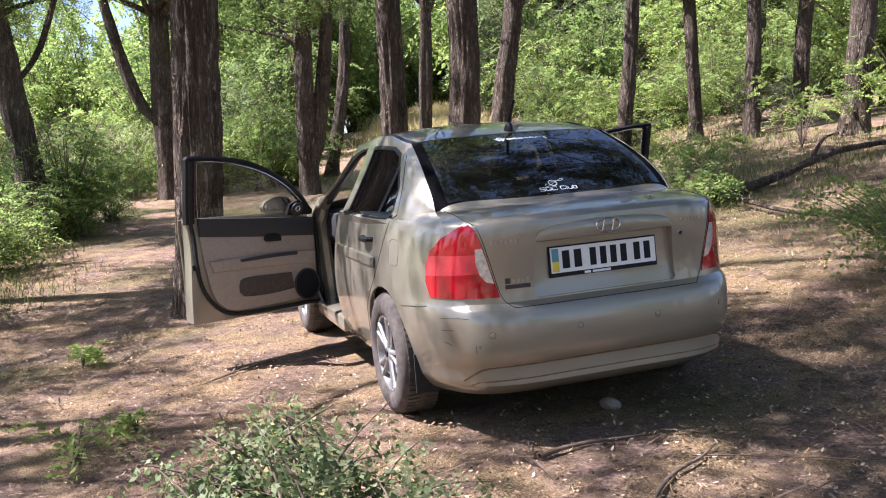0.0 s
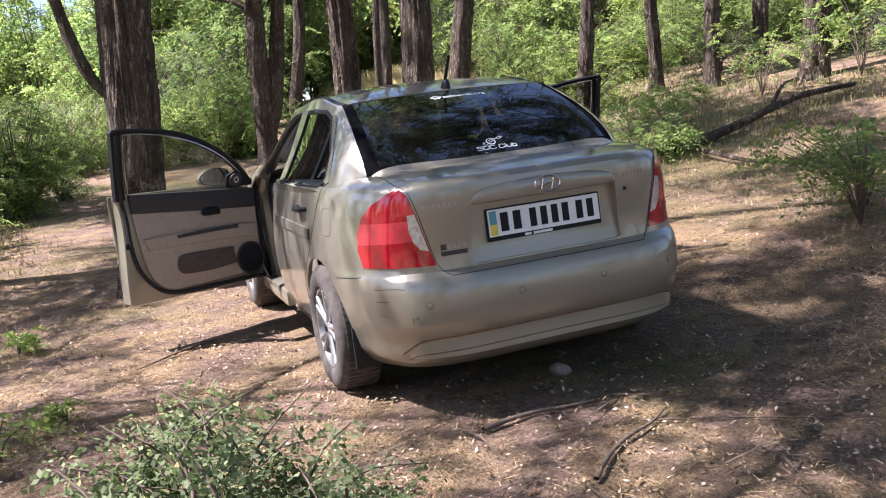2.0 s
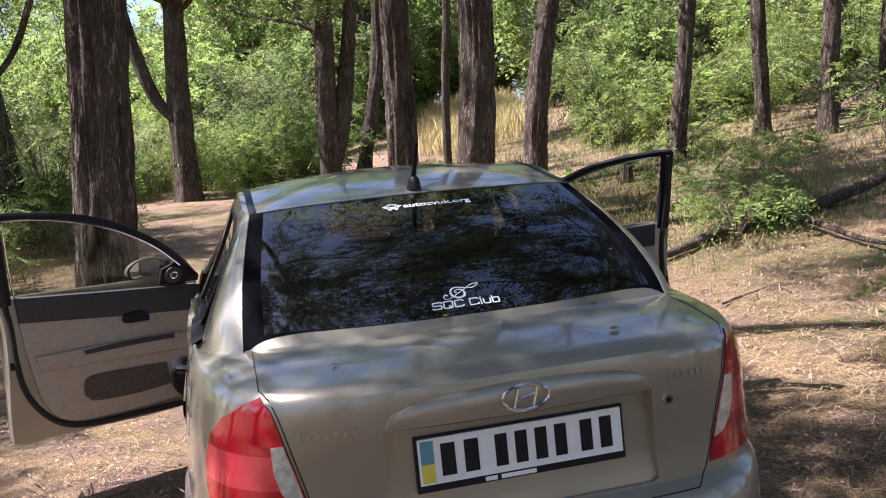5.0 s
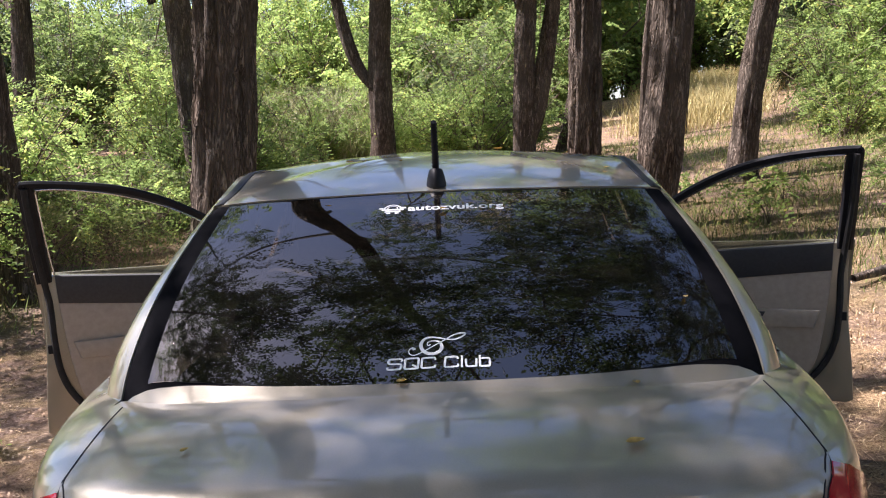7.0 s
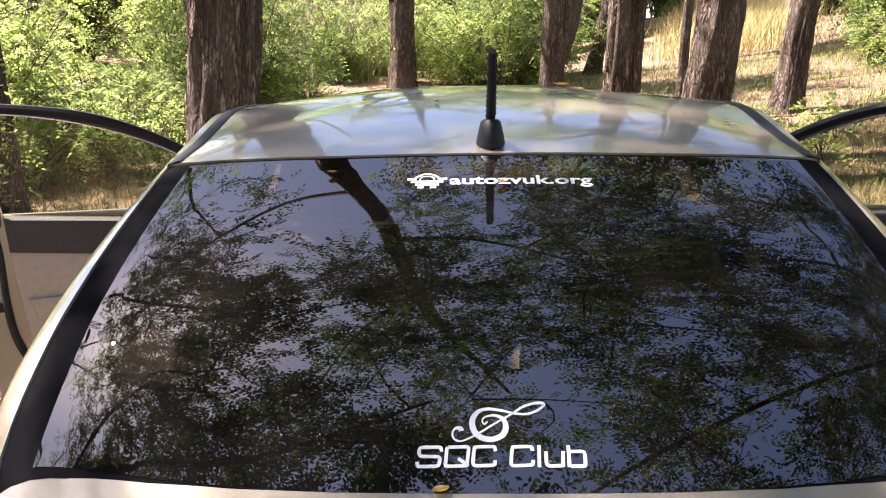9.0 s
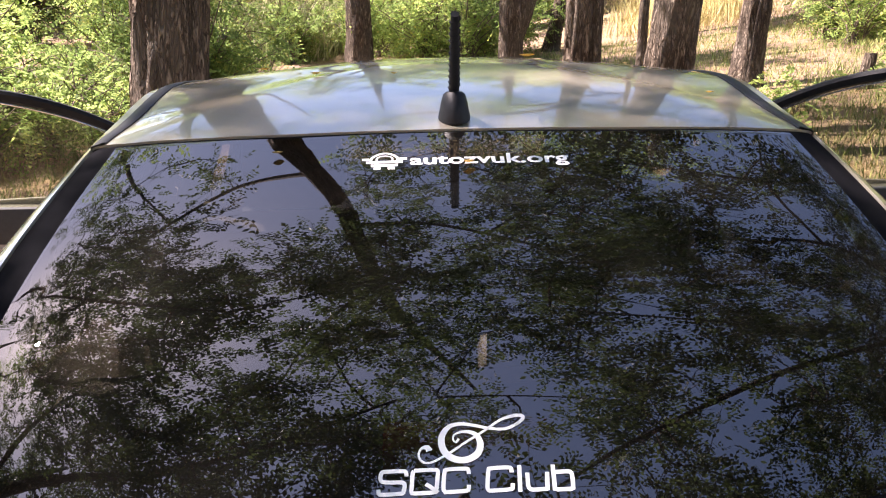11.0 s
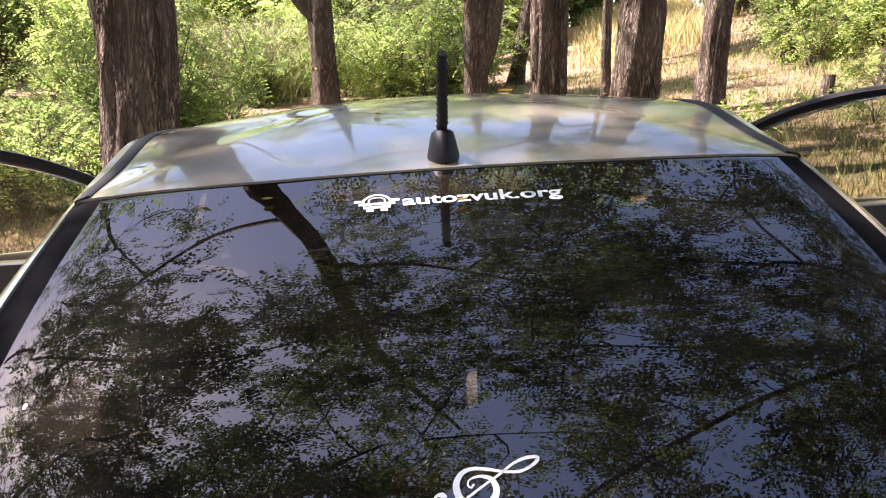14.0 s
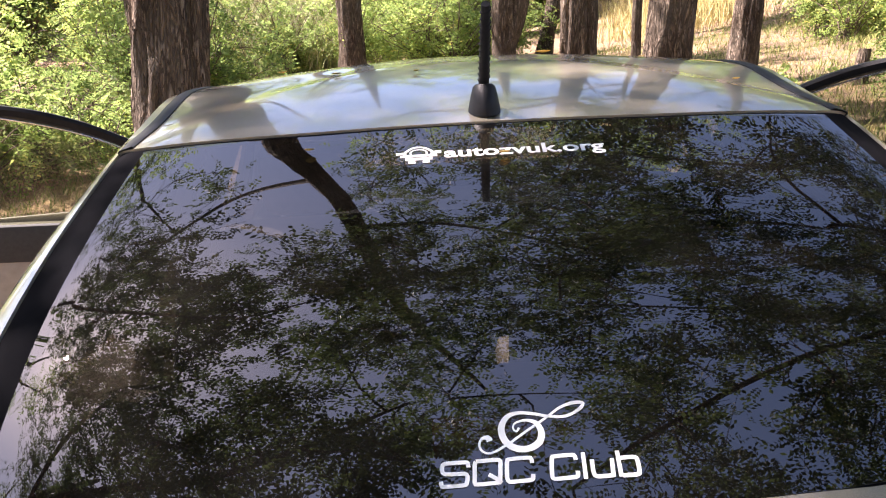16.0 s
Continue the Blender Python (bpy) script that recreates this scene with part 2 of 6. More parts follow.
# ---- builders ----
def mesh_of(name, bm, material, smooth=True):
    me = bpy.data.meshes.new(name)
    bm.to_mesh(me)
    bm.free()
    me.materials.append(material)
    if smooth:
        me.polygons.foreach_set("use_smooth", [True] * len(me.polygons))
        me.set_sharp_from_angle(angle=radians(38))
    return me


def part(name, bm, material, parent, label="", smooth=True):
    """Links a bmesh as one mesh object under a thing or a part."""
    ob = new(name, mesh_of(name, bm, material, smooth) if isinstance(bm, bmesh.types.BMesh) else bm)
    ob.parent = parent
    if label:
        tagged(ob, label)
    return ob


def thing(name, label, category, m=None, group="", kind=""):
    ob = tagged(new(name), label, category, group, kind)
    ob.empty_display_size = 0.1
    ob.matrix_world = m or Matrix()
    return ob


def quick_mesh(name, verts, faces, material, smooth=False):
    """A mesh from arrays: verts (n, 3), faces (m, k) all of one size."""
    verts, faces = np.asarray(verts, np.float32), np.asarray(faces, np.int32)
    me = bpy.data.meshes.new(name)
    me.vertices.add(len(verts))
    me.vertices.foreach_set("co", verts.ravel())
    k = faces.shape[1]
    me.loops.add(faces.size)
    me.loops.foreach_set("vertex_index", faces.ravel())
    me.polygons.add(len(faces))
    me.polygons.foreach_set("loop_start", np.arange(0, faces.size, k, dtype=np.int32))
    me.polygons.foreach_set("use_smooth", [smooth] * len(faces))
    me.update(calc_edges=True)
    me.validate()
    me.materials.append(material)
    return me


def grid(bm, pts, close_u=False):
    """Quads over rows of points."""
    rows = [[bm.verts.new(p) for p in r] for r in pts]
    for a, b in zip(rows, rows[1:]):
        n = len(a)
        for i in range(n if close_u else n - 1):
            j = (i + 1) % n
            bm.faces.new((a[i], a[j], b[j], b[i]))
    return rows


def tube(bm, pts, radii, sides=8, caps=True):
    pts = [Vector(p) for p in pts]
    rows, ref = [], Vector((0.3, 0.2, 1)).normalized()
    for i, p in enumerate(pts):
        d = (pts[min(i + 1, len(pts) - 1)] - pts[max(i - 1, 0)]).normalized()
        a = d.cross(ref)
        a = a.normalized() if a.length > 1e-3 else d.orthogonal().normalized()
        b = d.cross(a)
        r = radii[i] if isinstance(radii, (list, tuple)) else radii
        rows.append([bm.verts.new(p + a * (r * math.cos(2 * math.pi * k / sides)) + b * (r * math.sin(2 * math.pi * k / sides))) for k in range(sides)])
    for u, v in zip(rows, rows[1:]):
        for k in range(sides):
            j = (k + 1) % sides
            bm.faces.new((u[k], u[j], v[j], v[k]))
    if caps:
        bm.faces.new(rows[0][::-1])
        bm.faces.new(rows[-1])


def box(bm, lo, hi, bevel=0.0, m=None):
    """A box with rounded edges between two corners."""
    lo, hi = Vector(lo), Vector(hi)
    made = bmesh.ops.create_cube(bm, size=1.0, matrix=Matrix.Translation((lo + hi) / 2) @ Matrix.Diagonal((*(hi - lo), 1)))["verts"]
    if bevel:
        es = list({e for v in made for e in v.link_edges})
        made = list({v for f in bmesh.ops.bevel(bm, geom=es, offset=bevel, segments=2, profile=0.6, affect="EDGES")["faces"] for v in f.verts} | {v for v in made if v.is_valid})
    if m is not None:
        bmesh.ops.transform(bm, matrix=m, verts=made)


def slab(bm, outline, place, thick):
    """A plate with the 2D outline, laid by place(a, b, depth), of that thickness."""
    top = [bm.verts.new(place(a, b, 0.0)) for a, b in outline]
    bot = [bm.verts.new(place(a, b, -thick)) for a, b in outline]
    bm.faces.new(top)
    bm.faces.new(bot[::-1])
    n = len(top)
    for i in range(n):
        j = (i + 1) % n
        bm.faces.new((top[j], top[i], bot[i], bot[j]))


def lathe(bm, profile, axis_point, segs=48, closed=False):
    """Turns (radius, along x) pairs round an x axis through axis_point."""
    ax = Vector(axis_point)
    pts = [[ax + Vector((a, r * math.cos(2 * math.pi * k / segs), r * math.sin(2 * math.pi * k / segs))) for k in range(segs)] for r, a in profile]
    if closed:
        pts.append(pts[0])
    rows = grid(bm, pts, True)
    bmesh.ops.remove_doubles(bm, verts=bm.verts, dist=1e-6)


def lerp_table(x, table):
    return float(np.interp(x, [p[0] for p in table], [p[1] for p in table]))


def smooth_line(pts, n):
    """n points along a soft curve through a few points of any dimension."""
    p = np.array(pts, float)
    seg = np.r_[0, np.cumsum(np.linalg.norm(np.diff(p, axis=0), axis=1))]
    out = []
    for s in np.linspace(0, seg[-1], n):
        i = int(np.clip(np.searchsorted(seg, s) - 1, 0, len(p) - 2))
        t = (s - seg[i]) / max(seg[i + 1] - seg[i], 1e-9)
        p0, p1, p2, p3 = p[max(i - 1, 0)], p[i], p[i + 1], p[min(i + 2, len(p) - 1)]
        out.append(0.5 * (2 * p1 + (p2 - p0) * t + (2 * p0 - 5 * p1 + 4 * p2 - p3) * t * t + (3 * p1 - p0 - 3 * p2 + p3) * t ** 3))
    return [tuple(float(c) for c in q) for q in out]

# ---- ground ----
TAN_LEAN = math.tan(radians(LEAN_DEG))


def ground_z(x, y):
    """Height of the forest floor: the car's slope, a rise ahead, a hillside beside it."""
    z = TAN_LEAN * (max(x, -7.0) if x < 9 else 9 + (x - 9) * 0.6)
    z += 0.05 * max(0.0, min(y, 45.0) - 8.5)
    z += 0.09 * max(0.0, min(x, 14.0) - 1.7) * min(1.0, max(0.0, (y - 1.0) / 5.0)) + 0.05 * max(0.0, min(x, 14.0) - 5.0)
    z -= 0.03 * min(4.0, max(0.0, 4.4 - y))
    z += 0.035 * noise.noise((x * 0.7, y * 0.7, 0.3)) + 0.012 * noise.noise((x * 2.6, y * 2.6, 1.7))
    return z


def build_ground():
    def axis(lo, hi, step, far):
        mid = list(np.arange(lo, hi + 1e-6, step))
        out, s, a = [], step, hi
        while a < far:
            s *= 1.35
            a += s
            out.append(a)
        low, s, a = [], step, lo
        while a > -far:
            s *= 1.35
            a -= s
            low.append(a)
        return low[::-1] + mid + out

    xs, ys = axis(-5, 6, 0.12, 900), axis(0, 13, 0.12, 900)
    verts = [(x, y, ground_z(x, y) + (0.012 * noise.noise((x * 7, y * 7, 4.1)) if -5 < x < 6 and 0 < y < 13 else 0)) for y in ys for x in xs]
    n = len(xs)
    i, j = np.meshgrid(np.arange(n - 1), np.arange(len(ys) - 1))
    k = (j * n + i).ravel()
    me = quick_mesh("ground", verts, np.stack((k, k + 1, k + n + 1, k + n), 1), GROUND, True)
    tagged(new("ground", me), "dry forest floor of brown earth, needles and straw", "ground", kind="structure")


build_ground()


# ---- trees ----
def bark_trunk(points, radii, sides=40, rings=90, seed=0.0, deep=0.20):
    """A trunk of furrowed bark along a soft line, flared at its foot."""
    line = smooth_line([(*p, r) for p, r in zip(points, radii)], rings)
    verts = []
    for x, y, z, r in line:
        h = z - line[0][2]
        flare = 1 + 0.45 * math.exp(-max(h, 0) / 0.28)
        for k in range(sides):
            a = 2 * math.pi * k / sides
            ca, sa = math.cos(a), math.sin(a)
            w = 0.35 * noise.noise((ca * 1.2 + seed, sa * 1.2, z * 1.1))
            f = noise.noise((ca * 4.2 + seed + w, sa * 4.2 + w, z * 0.85 + seed))
            g = noise.noise((ca * 9.0 + seed, sa * 9.0, z * 2.6))
            root = 0.22 * math.exp(-max(h, 0) / 0.25) * math.sin(a * 5 + seed)
            rr = r * (flare + root + deep * (0.9 - 2.6 * abs(f)) + 0.35 * deep * g)
            verts.append((x + rr * ca, y + rr * sa, z))
    i, j = np.meshgrid(np.arange(sides), np.arange(rings - 1))
    i, j = i.ravel(), j.ravel()
    i2 = (i + 1) % sides
    return np.array(verts), np.stack((j * sides + i, j * sides + i2, (j + 1) * sides + i2, (j + 1) * sides + i), 1)


def limb_arrays(points, radii, sides=8, rings=14, seed=0.0):
    line = smooth_line([(*p, r) for p, r in zip(points, radii)], rings)
    verts = []
    for q, (x, y, z, r) in enumerate(line):
        d = Vector(line[min(q + 1, rings - 1)][:3]) - Vector(line[max(q - 1, 0)][:3])
        d.normalize()
        a = d.orthogonal().normalized()
        b = d.cross(a)
        for k in range(sides):
            t = 2 * math.pi * k / sides
            v = Vector((x, y, z)) + (a * math.cos(t) + b * math.sin(t)) * (r * (1 + 0.15 * noise.noise((x * 5 + t, y * 5, z * 5 + seed))))
            verts.append(v[:])
    i, j = np.meshgrid(np.arange(sides), np.arange(rings - 1))
    i, j = i.ravel(), j.ravel()
    i2 = (i + 1) % sides
    return np.array(verts), np.stack((j * sides + i, j * sides + i2, (j + 1) * sides + i2, (j + 1) * sides + i), 1)


def joined(pieces):
    vs, fs, n = [], [], 0
    for v, f in pieces:
        vs.append(v)
        fs.append(f + n)
        n += len(v)
    return np.concatenate(vs), np.concatenate(fs)


def fronds(rng, base, heading, length=0.22, pairs=5, leaf=0.042, droop=0.5):
    """Pinnate leaves: at each base point a rib along heading with pairs of leaflets. Arrays of verts and quads."""
    n = len(base)
    h = heading / np.linalg.norm(heading, axis=1, keepdims=True)
    side = np.cross(h, rng.normal(0, 0.5, (n, 3)) + (0, 0, 1))
    side /= np.linalg.norm(side, axis=1, keepdims=True)
    up = np.cross(side, h)
    size = rng.uniform(0.7, 1.25, n)[:, None]
    verts = []
    for k in range(pairs * 2 + 1):
        q = (k // 2 + 1) / (pairs + 1) if k < pairs * 2 else 1.0
        sgn = (1 if k % 2 else -1) if k < pairs * 2 else 0.0
        root = base + h * (length * q * size) - np.array((0, 0, 1)) * (droop * length * q * q * size)
        d = side * sgn + h * (0.35 if sgn else 1.0) + rng.normal(0, 0.22, (n, 3))
        d /= np.linalg.norm(d, axis=1, keepdims=True)
        wv = np.cross(d, up + rng.normal(0, 0.35, (n, 3)))
        wv /= np.linalg.norm(wv, axis=1, keepdims=True)
        ll = leaf * size * rng.uniform(0.8, 1.2, (n, 1))
        verts.append(np.stack((root, root + d * ll * 0.5 + wv * ll * 0.27, root + d * ll, root + d * ll * 0.5 - wv * ll * 0.27), 1))
    v = np.concatenate(verts, 0).reshape(-1, 3)
    f = np.arange(len(v)).reshape(-1, 4)
    return v, f


def crown_variant(seed, spread, low, high, boughs, clumps, per, length=0.24, leaf=0.05, loose=0.17):
    """Boughs that rise and spread from a trunk's axis, and clumps of pinnate leaves along them. Returns wood and leaf arrays."""
    rng = np.random.default_rng(seed)
    wood, bases, heads = [], [], []
    for b in range(boughs):
        a = b * 2.4 + rng.uniform(-0.5, 0.5)
        z0 = rng.uniform(low, high * 0.75)
        reach = spread * rng.uniform(0.55, 1.0) * (1.15 - 0.6 * (z0 - low) / (high - low))
        rise = rng.uniform(0.2, 0.75) * reach
        kink = rng.normal(0, 0.25, (3, 3)) * reach * 0.35
        pts = [(0, 0, z0)] + [(math.cos(a) * reach * q + kink[i][0], math.sin(a) * reach * q + kink[i][1], z0 + rise * q ** 0.8 + kink[i][2] * 0.6) for i, q in enumerate((0.35, 0.7, 1.0))]
        r0 = 0.075 * (reach / spread) + 0.01
        wood.append(limb_arrays(pts, [r0, r0 * 0.7, r0 * 0.45, 0.008], 7, 14, seed))
        line = np.array(smooth_line(pts, 24))
        for c in range(clumps):
            p = line[rng.integers(7, 24)]
            off = rng.normal(0, 1, 3) * (0.36 * spread * 0.32)
            tip = p + off
            wood.append(limb_arrays([p, (p + tip) / 2 + rng.normal(0, 0.06, 3), tip], [0.016, 0.010, 0.004], 3, 4, seed))
            m = rng.integers(int(per * 0.6), int(per * 1.4))
            t = rng.uniform(0.25, 1.15, (m, 1))
            bases.append(p + off * t + rng.normal(0, loose, (m, 3)))
            heads.append(off * 0.5 + rng.normal(0, 0.5, (m, 3)) * (1, 1, 0.55))
    return joined(wood), fronds(rng, np.concatenate(bases), np.concatenate(heads), length, 5, leaf)


CROWNS = []
for s, (spread, low, high) in enumerate(((3.3, 3.6, 9.5), (2.9, 4.2, 10.5), (3.8, 3.2, 9.0), (2.6, 2.8, 8.0))):
    (wv, wf), (lv, lf) = crown_variant(11 + s, spread, low, high, 14, 11, 20, 0.30, 0.056)
    CROWNS.append((quick_mesh("branching", wv, wf, BARK, True), quick_mesh("crown", lv, lf, LEAF), quick_mesh("crown", lv, lf, LEAF_SUNLIT)))
# a dense crown of small shade-coloured leaves for the trees that close over the car
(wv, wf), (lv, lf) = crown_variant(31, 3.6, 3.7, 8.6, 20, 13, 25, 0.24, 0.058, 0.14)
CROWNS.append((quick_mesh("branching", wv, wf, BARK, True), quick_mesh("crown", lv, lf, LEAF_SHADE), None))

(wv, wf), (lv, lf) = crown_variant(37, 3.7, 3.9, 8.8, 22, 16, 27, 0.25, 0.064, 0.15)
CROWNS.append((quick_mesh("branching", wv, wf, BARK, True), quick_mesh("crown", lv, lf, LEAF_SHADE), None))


def tree(x, y, radius, top=11.0, lean=(0.0, 0.0), bow=(0.0, 0.0), crown=0, turn=0.0, scale=1.0, sides=28, rings=70, bright=False, label="", fork=None, crown_at=None, lift=0.0):
    """A locust tree: x, y where its trunk stands at chest height; lean: metres by which it drifts a metre up."""
    z = ground_z(x, y)
    t = thing("locust_tree", label or "tall locust tree with deeply furrowed brown bark", "tree", pose(x, y, z), "forest trees")
    hs = (-0.15, 0.5, 1.5, 2.3, 3.1, 4.0, 5.0, 6.4, 8.0, top)
    rs = (1.05, 1.0, 0.97, 0.93, 0.89, 0.82, 0.72, 0.52, 0.30, 0.03)
    seed = x * 3.1 + y
    sway = lambda h, q: 0.09 * (noise.noise((seed, h * 0.42, q)) - noise.noise((seed, 0.63, q)))
    off = lambda h: (lean[0] * (h - 1.5) + bow[0] * math.sin(h * 0.8) + sway(h, 0.0), lean[1] * (h - 1.5) + bow[1] * math.sin(h * 0.8) + sway(h, 5.0))
    pieces = [bark_trunk([(*off(h), h) for h in hs], [radius * r for r in rs], sides, rings, seed)]
    if fork:
        h0, dx, dy, fr = fork
        a = off(h0)
        pieces.append(bark_trunk([(a[0], a[1], h0), (a[0] + dx * 0.35, a[1] + dy * 0.35, h0 + 0.7), (a[0] + dx * 0.7, a[1] + dy * 0.7, h0 + 2.5), (a[0] + dx, a[1] + dy, h0 + 5)], [fr * 0.8, fr, fr * 0.8, fr * 0.4], sides, 40, seed + 4))
    v, f = joined(pieces)
    part("trunk", quick_mesh("trunk", v, f, BARK, True), None, t)
    if crown is None:
        part("branching", CROWNS[1][0], None, t).matrix_local = Matrix.Translation((*off(7.0), 2.6)) @ pose(0, 0, 0, 0, 0, turn) @ Matrix.Scale(0.55, 4)
    else:
        b, c, cb = CROWNS[crown]
        at = Matrix.Translation((*off((crown_at or 5.0)), lift)) @ pose(0, 0, 0, 0, 0, turn) @ Matrix.Scale(scale, 4)
        for name, me in (("branching", b), ("crown", cb if bright else c)):
            o = part(name, me, None, t)
            o.matrix_local = at
    return t


def placed(x, y):
    """A plan place in the car's axes, at chest height, in the world."""
    p = CAR @ Vector((x, y, 1.5))
    return p.x, p.y


# the trees round the car, those that stand out first
tree(*placed(-3.65, 15.9), 0.20, 10, (-0.17, 0.02), (0.05, 0), 3, 10, 0.8, label="dark leaning locust tree in the thicket", fork=(2.4, 1.3, 0.4, 0.045))
tree(*placed(-1.31, 21.9), 0.23, 10, (-0.04, 0.0), (0.0, 0), 0, 200, 1.0, label="dark locust tree with a low side bough at the path", fork=(1.6, -1.6, 0.3, 0.13))
tree(*placed(1.50, 19.8), 0.19, 12, (-0.035, 0.0), (0.03, 0), 3, 90, 0.8, 32, 100, label="forked locust tree with two stems", fork=(0.6, 0.62, 0.1, 0.16))
tree(*placed(1.62, 13.1), 0.175, 10.5, (-0.03, 0.0), (0.02, 0), 1, 150, 1.1, 48, 130)
tree(*placed(2.22, 11.8), 0.195, 11, (-0.01, 0.0), (0.03, 0), 1, 70, 0.75, 48, 140, lift=2.2, label="locust trunk with sunlit ridged bark")
tree(*placed(4.40, 15.7), 0.17, 11, (0.075, 0.0), (0.02, 0), None, 300, 0.9, 36, 110, label="locust trunk leaning towards the hillside")
tree(*placed(2.95, 23.4), 0.15, 10, (0.11, 0.0), (0.10, 0), None, label="slender pale locust tree with a curved stem")
tree(*placed(6.82, 15.4), 0.125, 11, (0.05, 0.0), (0.02, 0), None)
tree(*placed(8.40, 15.7), 0.115, 11, (-0.05, 0.0), (0.03, 0), 3, 75, 0.7)
tree(*placed(8.65, 14.2), 0.12, 11, (-0.01, 0.0), (0.04, 0), None)
tree(*placed(10.0, 14.5), 0.13, 11, (0.04, 0.0), (0.02, 0), 0, 130, 0.7)
tree(*placed(9.3, 12.3), 0.19, 11, (0.05, 0.0), (0.02, 0), 1, 310, 0.9, label="dark locust tree on the hillside beside a fallen branch")
tree(*placed(2.86, 15.7), 0.06, 8, (0.0, 0.0), (0.03, 0), None, label="thin young locust stem")
tree(*placed(-4.0, 10.8), 0.16, 12, (-0.11, 0.0), (0.02, 0), 3, 180, 1.0, 36, 110, label="dark locust trunk in the shade beside the path")
tree(*placed(5.6, 24.0), 0.14, 11, (0.02, 0.0), (0.02, 0), 3, 160, 1.0)
tree(*placed(12.5, 19.0), 0.16, 11, (0.02, 0.0), (0.02, 0), 1, 60, 1.0)
tree(*placed(-7.5, 19.0), 0.18, 10, (-0.05, 0.0), (0.02, 0), 2, 60, 1.0)
# unseen trees added beside and behind the walk; their crowns shade car and ground
for k, (x, y, r, c, turn, sc) in enumerate(((5.0, 1.0, 0.16, 4, 140, 0.9), (-1.5, -1.4, 0.18, 1, 220, 1.0), 
                                           (-6.9, 6.7, 0.16, 0, 200, 0.9), (-9.0, 3.2, 0.16, 1, 20, 0.8), (-2.6, -4.5, 0.18, 1, 130, 1.0), (6.2, -4.0, 0.17, 0, 260, 1.0), (-8.6, -1.0, 0.18, 3, 350, 0.9),
                                           (9.5, 4.5, 0.16, 0, 40, 1.0), (0.5, -8.0, 0.18, 0, 75, 1.2))):
    tree(x, y, r, 9.0 if c == 4 else 10.0, (0.02 * math.sin(k * 2.1), 0.02 * math.cos(k * 1.7)), (0.03, 0.02), c, turn, sc, 20, 50)

# unseen leaning tree beside the walk, added to shade the ground behind the car
tree(-2.7, 0.5, 0.14, 8.0, (0.38, 0.36), (0.0, 0.0), 4, 80, 0.52, 20, 50, lift=1.8, label="unseen leaning locust tree, added to shade the ground behind the car")

# ---- the trees that close over the car ----
# gaps in the leaves overhead, as (x, y, radius) seven metres up; they lean outwards from the car
GAPS = ((-1.95, 7.95, 0.66), (-3.2, 6.1, 0.24), (-2.2, 5.3, 0.24), (-3.0, 8.6, 0.22), (-1.2, 4.3, 0.2), (-2.5, 7.3, 0.22), (1.31, 5.44, 0.36), (0.33, 4.5, 0.22), (0.47, 3.44, 0.26), (3.2, 7.8, 0.35), (2.6, 5.9, 0.22), (-1.6, 6.0, 0.18), (-2.6, 4.6, 0.2), (1.9, 3.9, 0.2))


def leaf_cover(x, y, z):
    """How closely the leaves stand overhead, 0 to 1; thinned to let sun reach car, ground and bank."""
    if x < -3.95 and y > 5.0 and z < 7.2:
        return 0.16
    if x < -3.7 and y < 4.6:
        return 0.35
    if y > 7.0 and -0.8 < x < 0.8:
        return 0.75
    if y > 8.6 and x > 0:
        return 0.60
    return 1.0


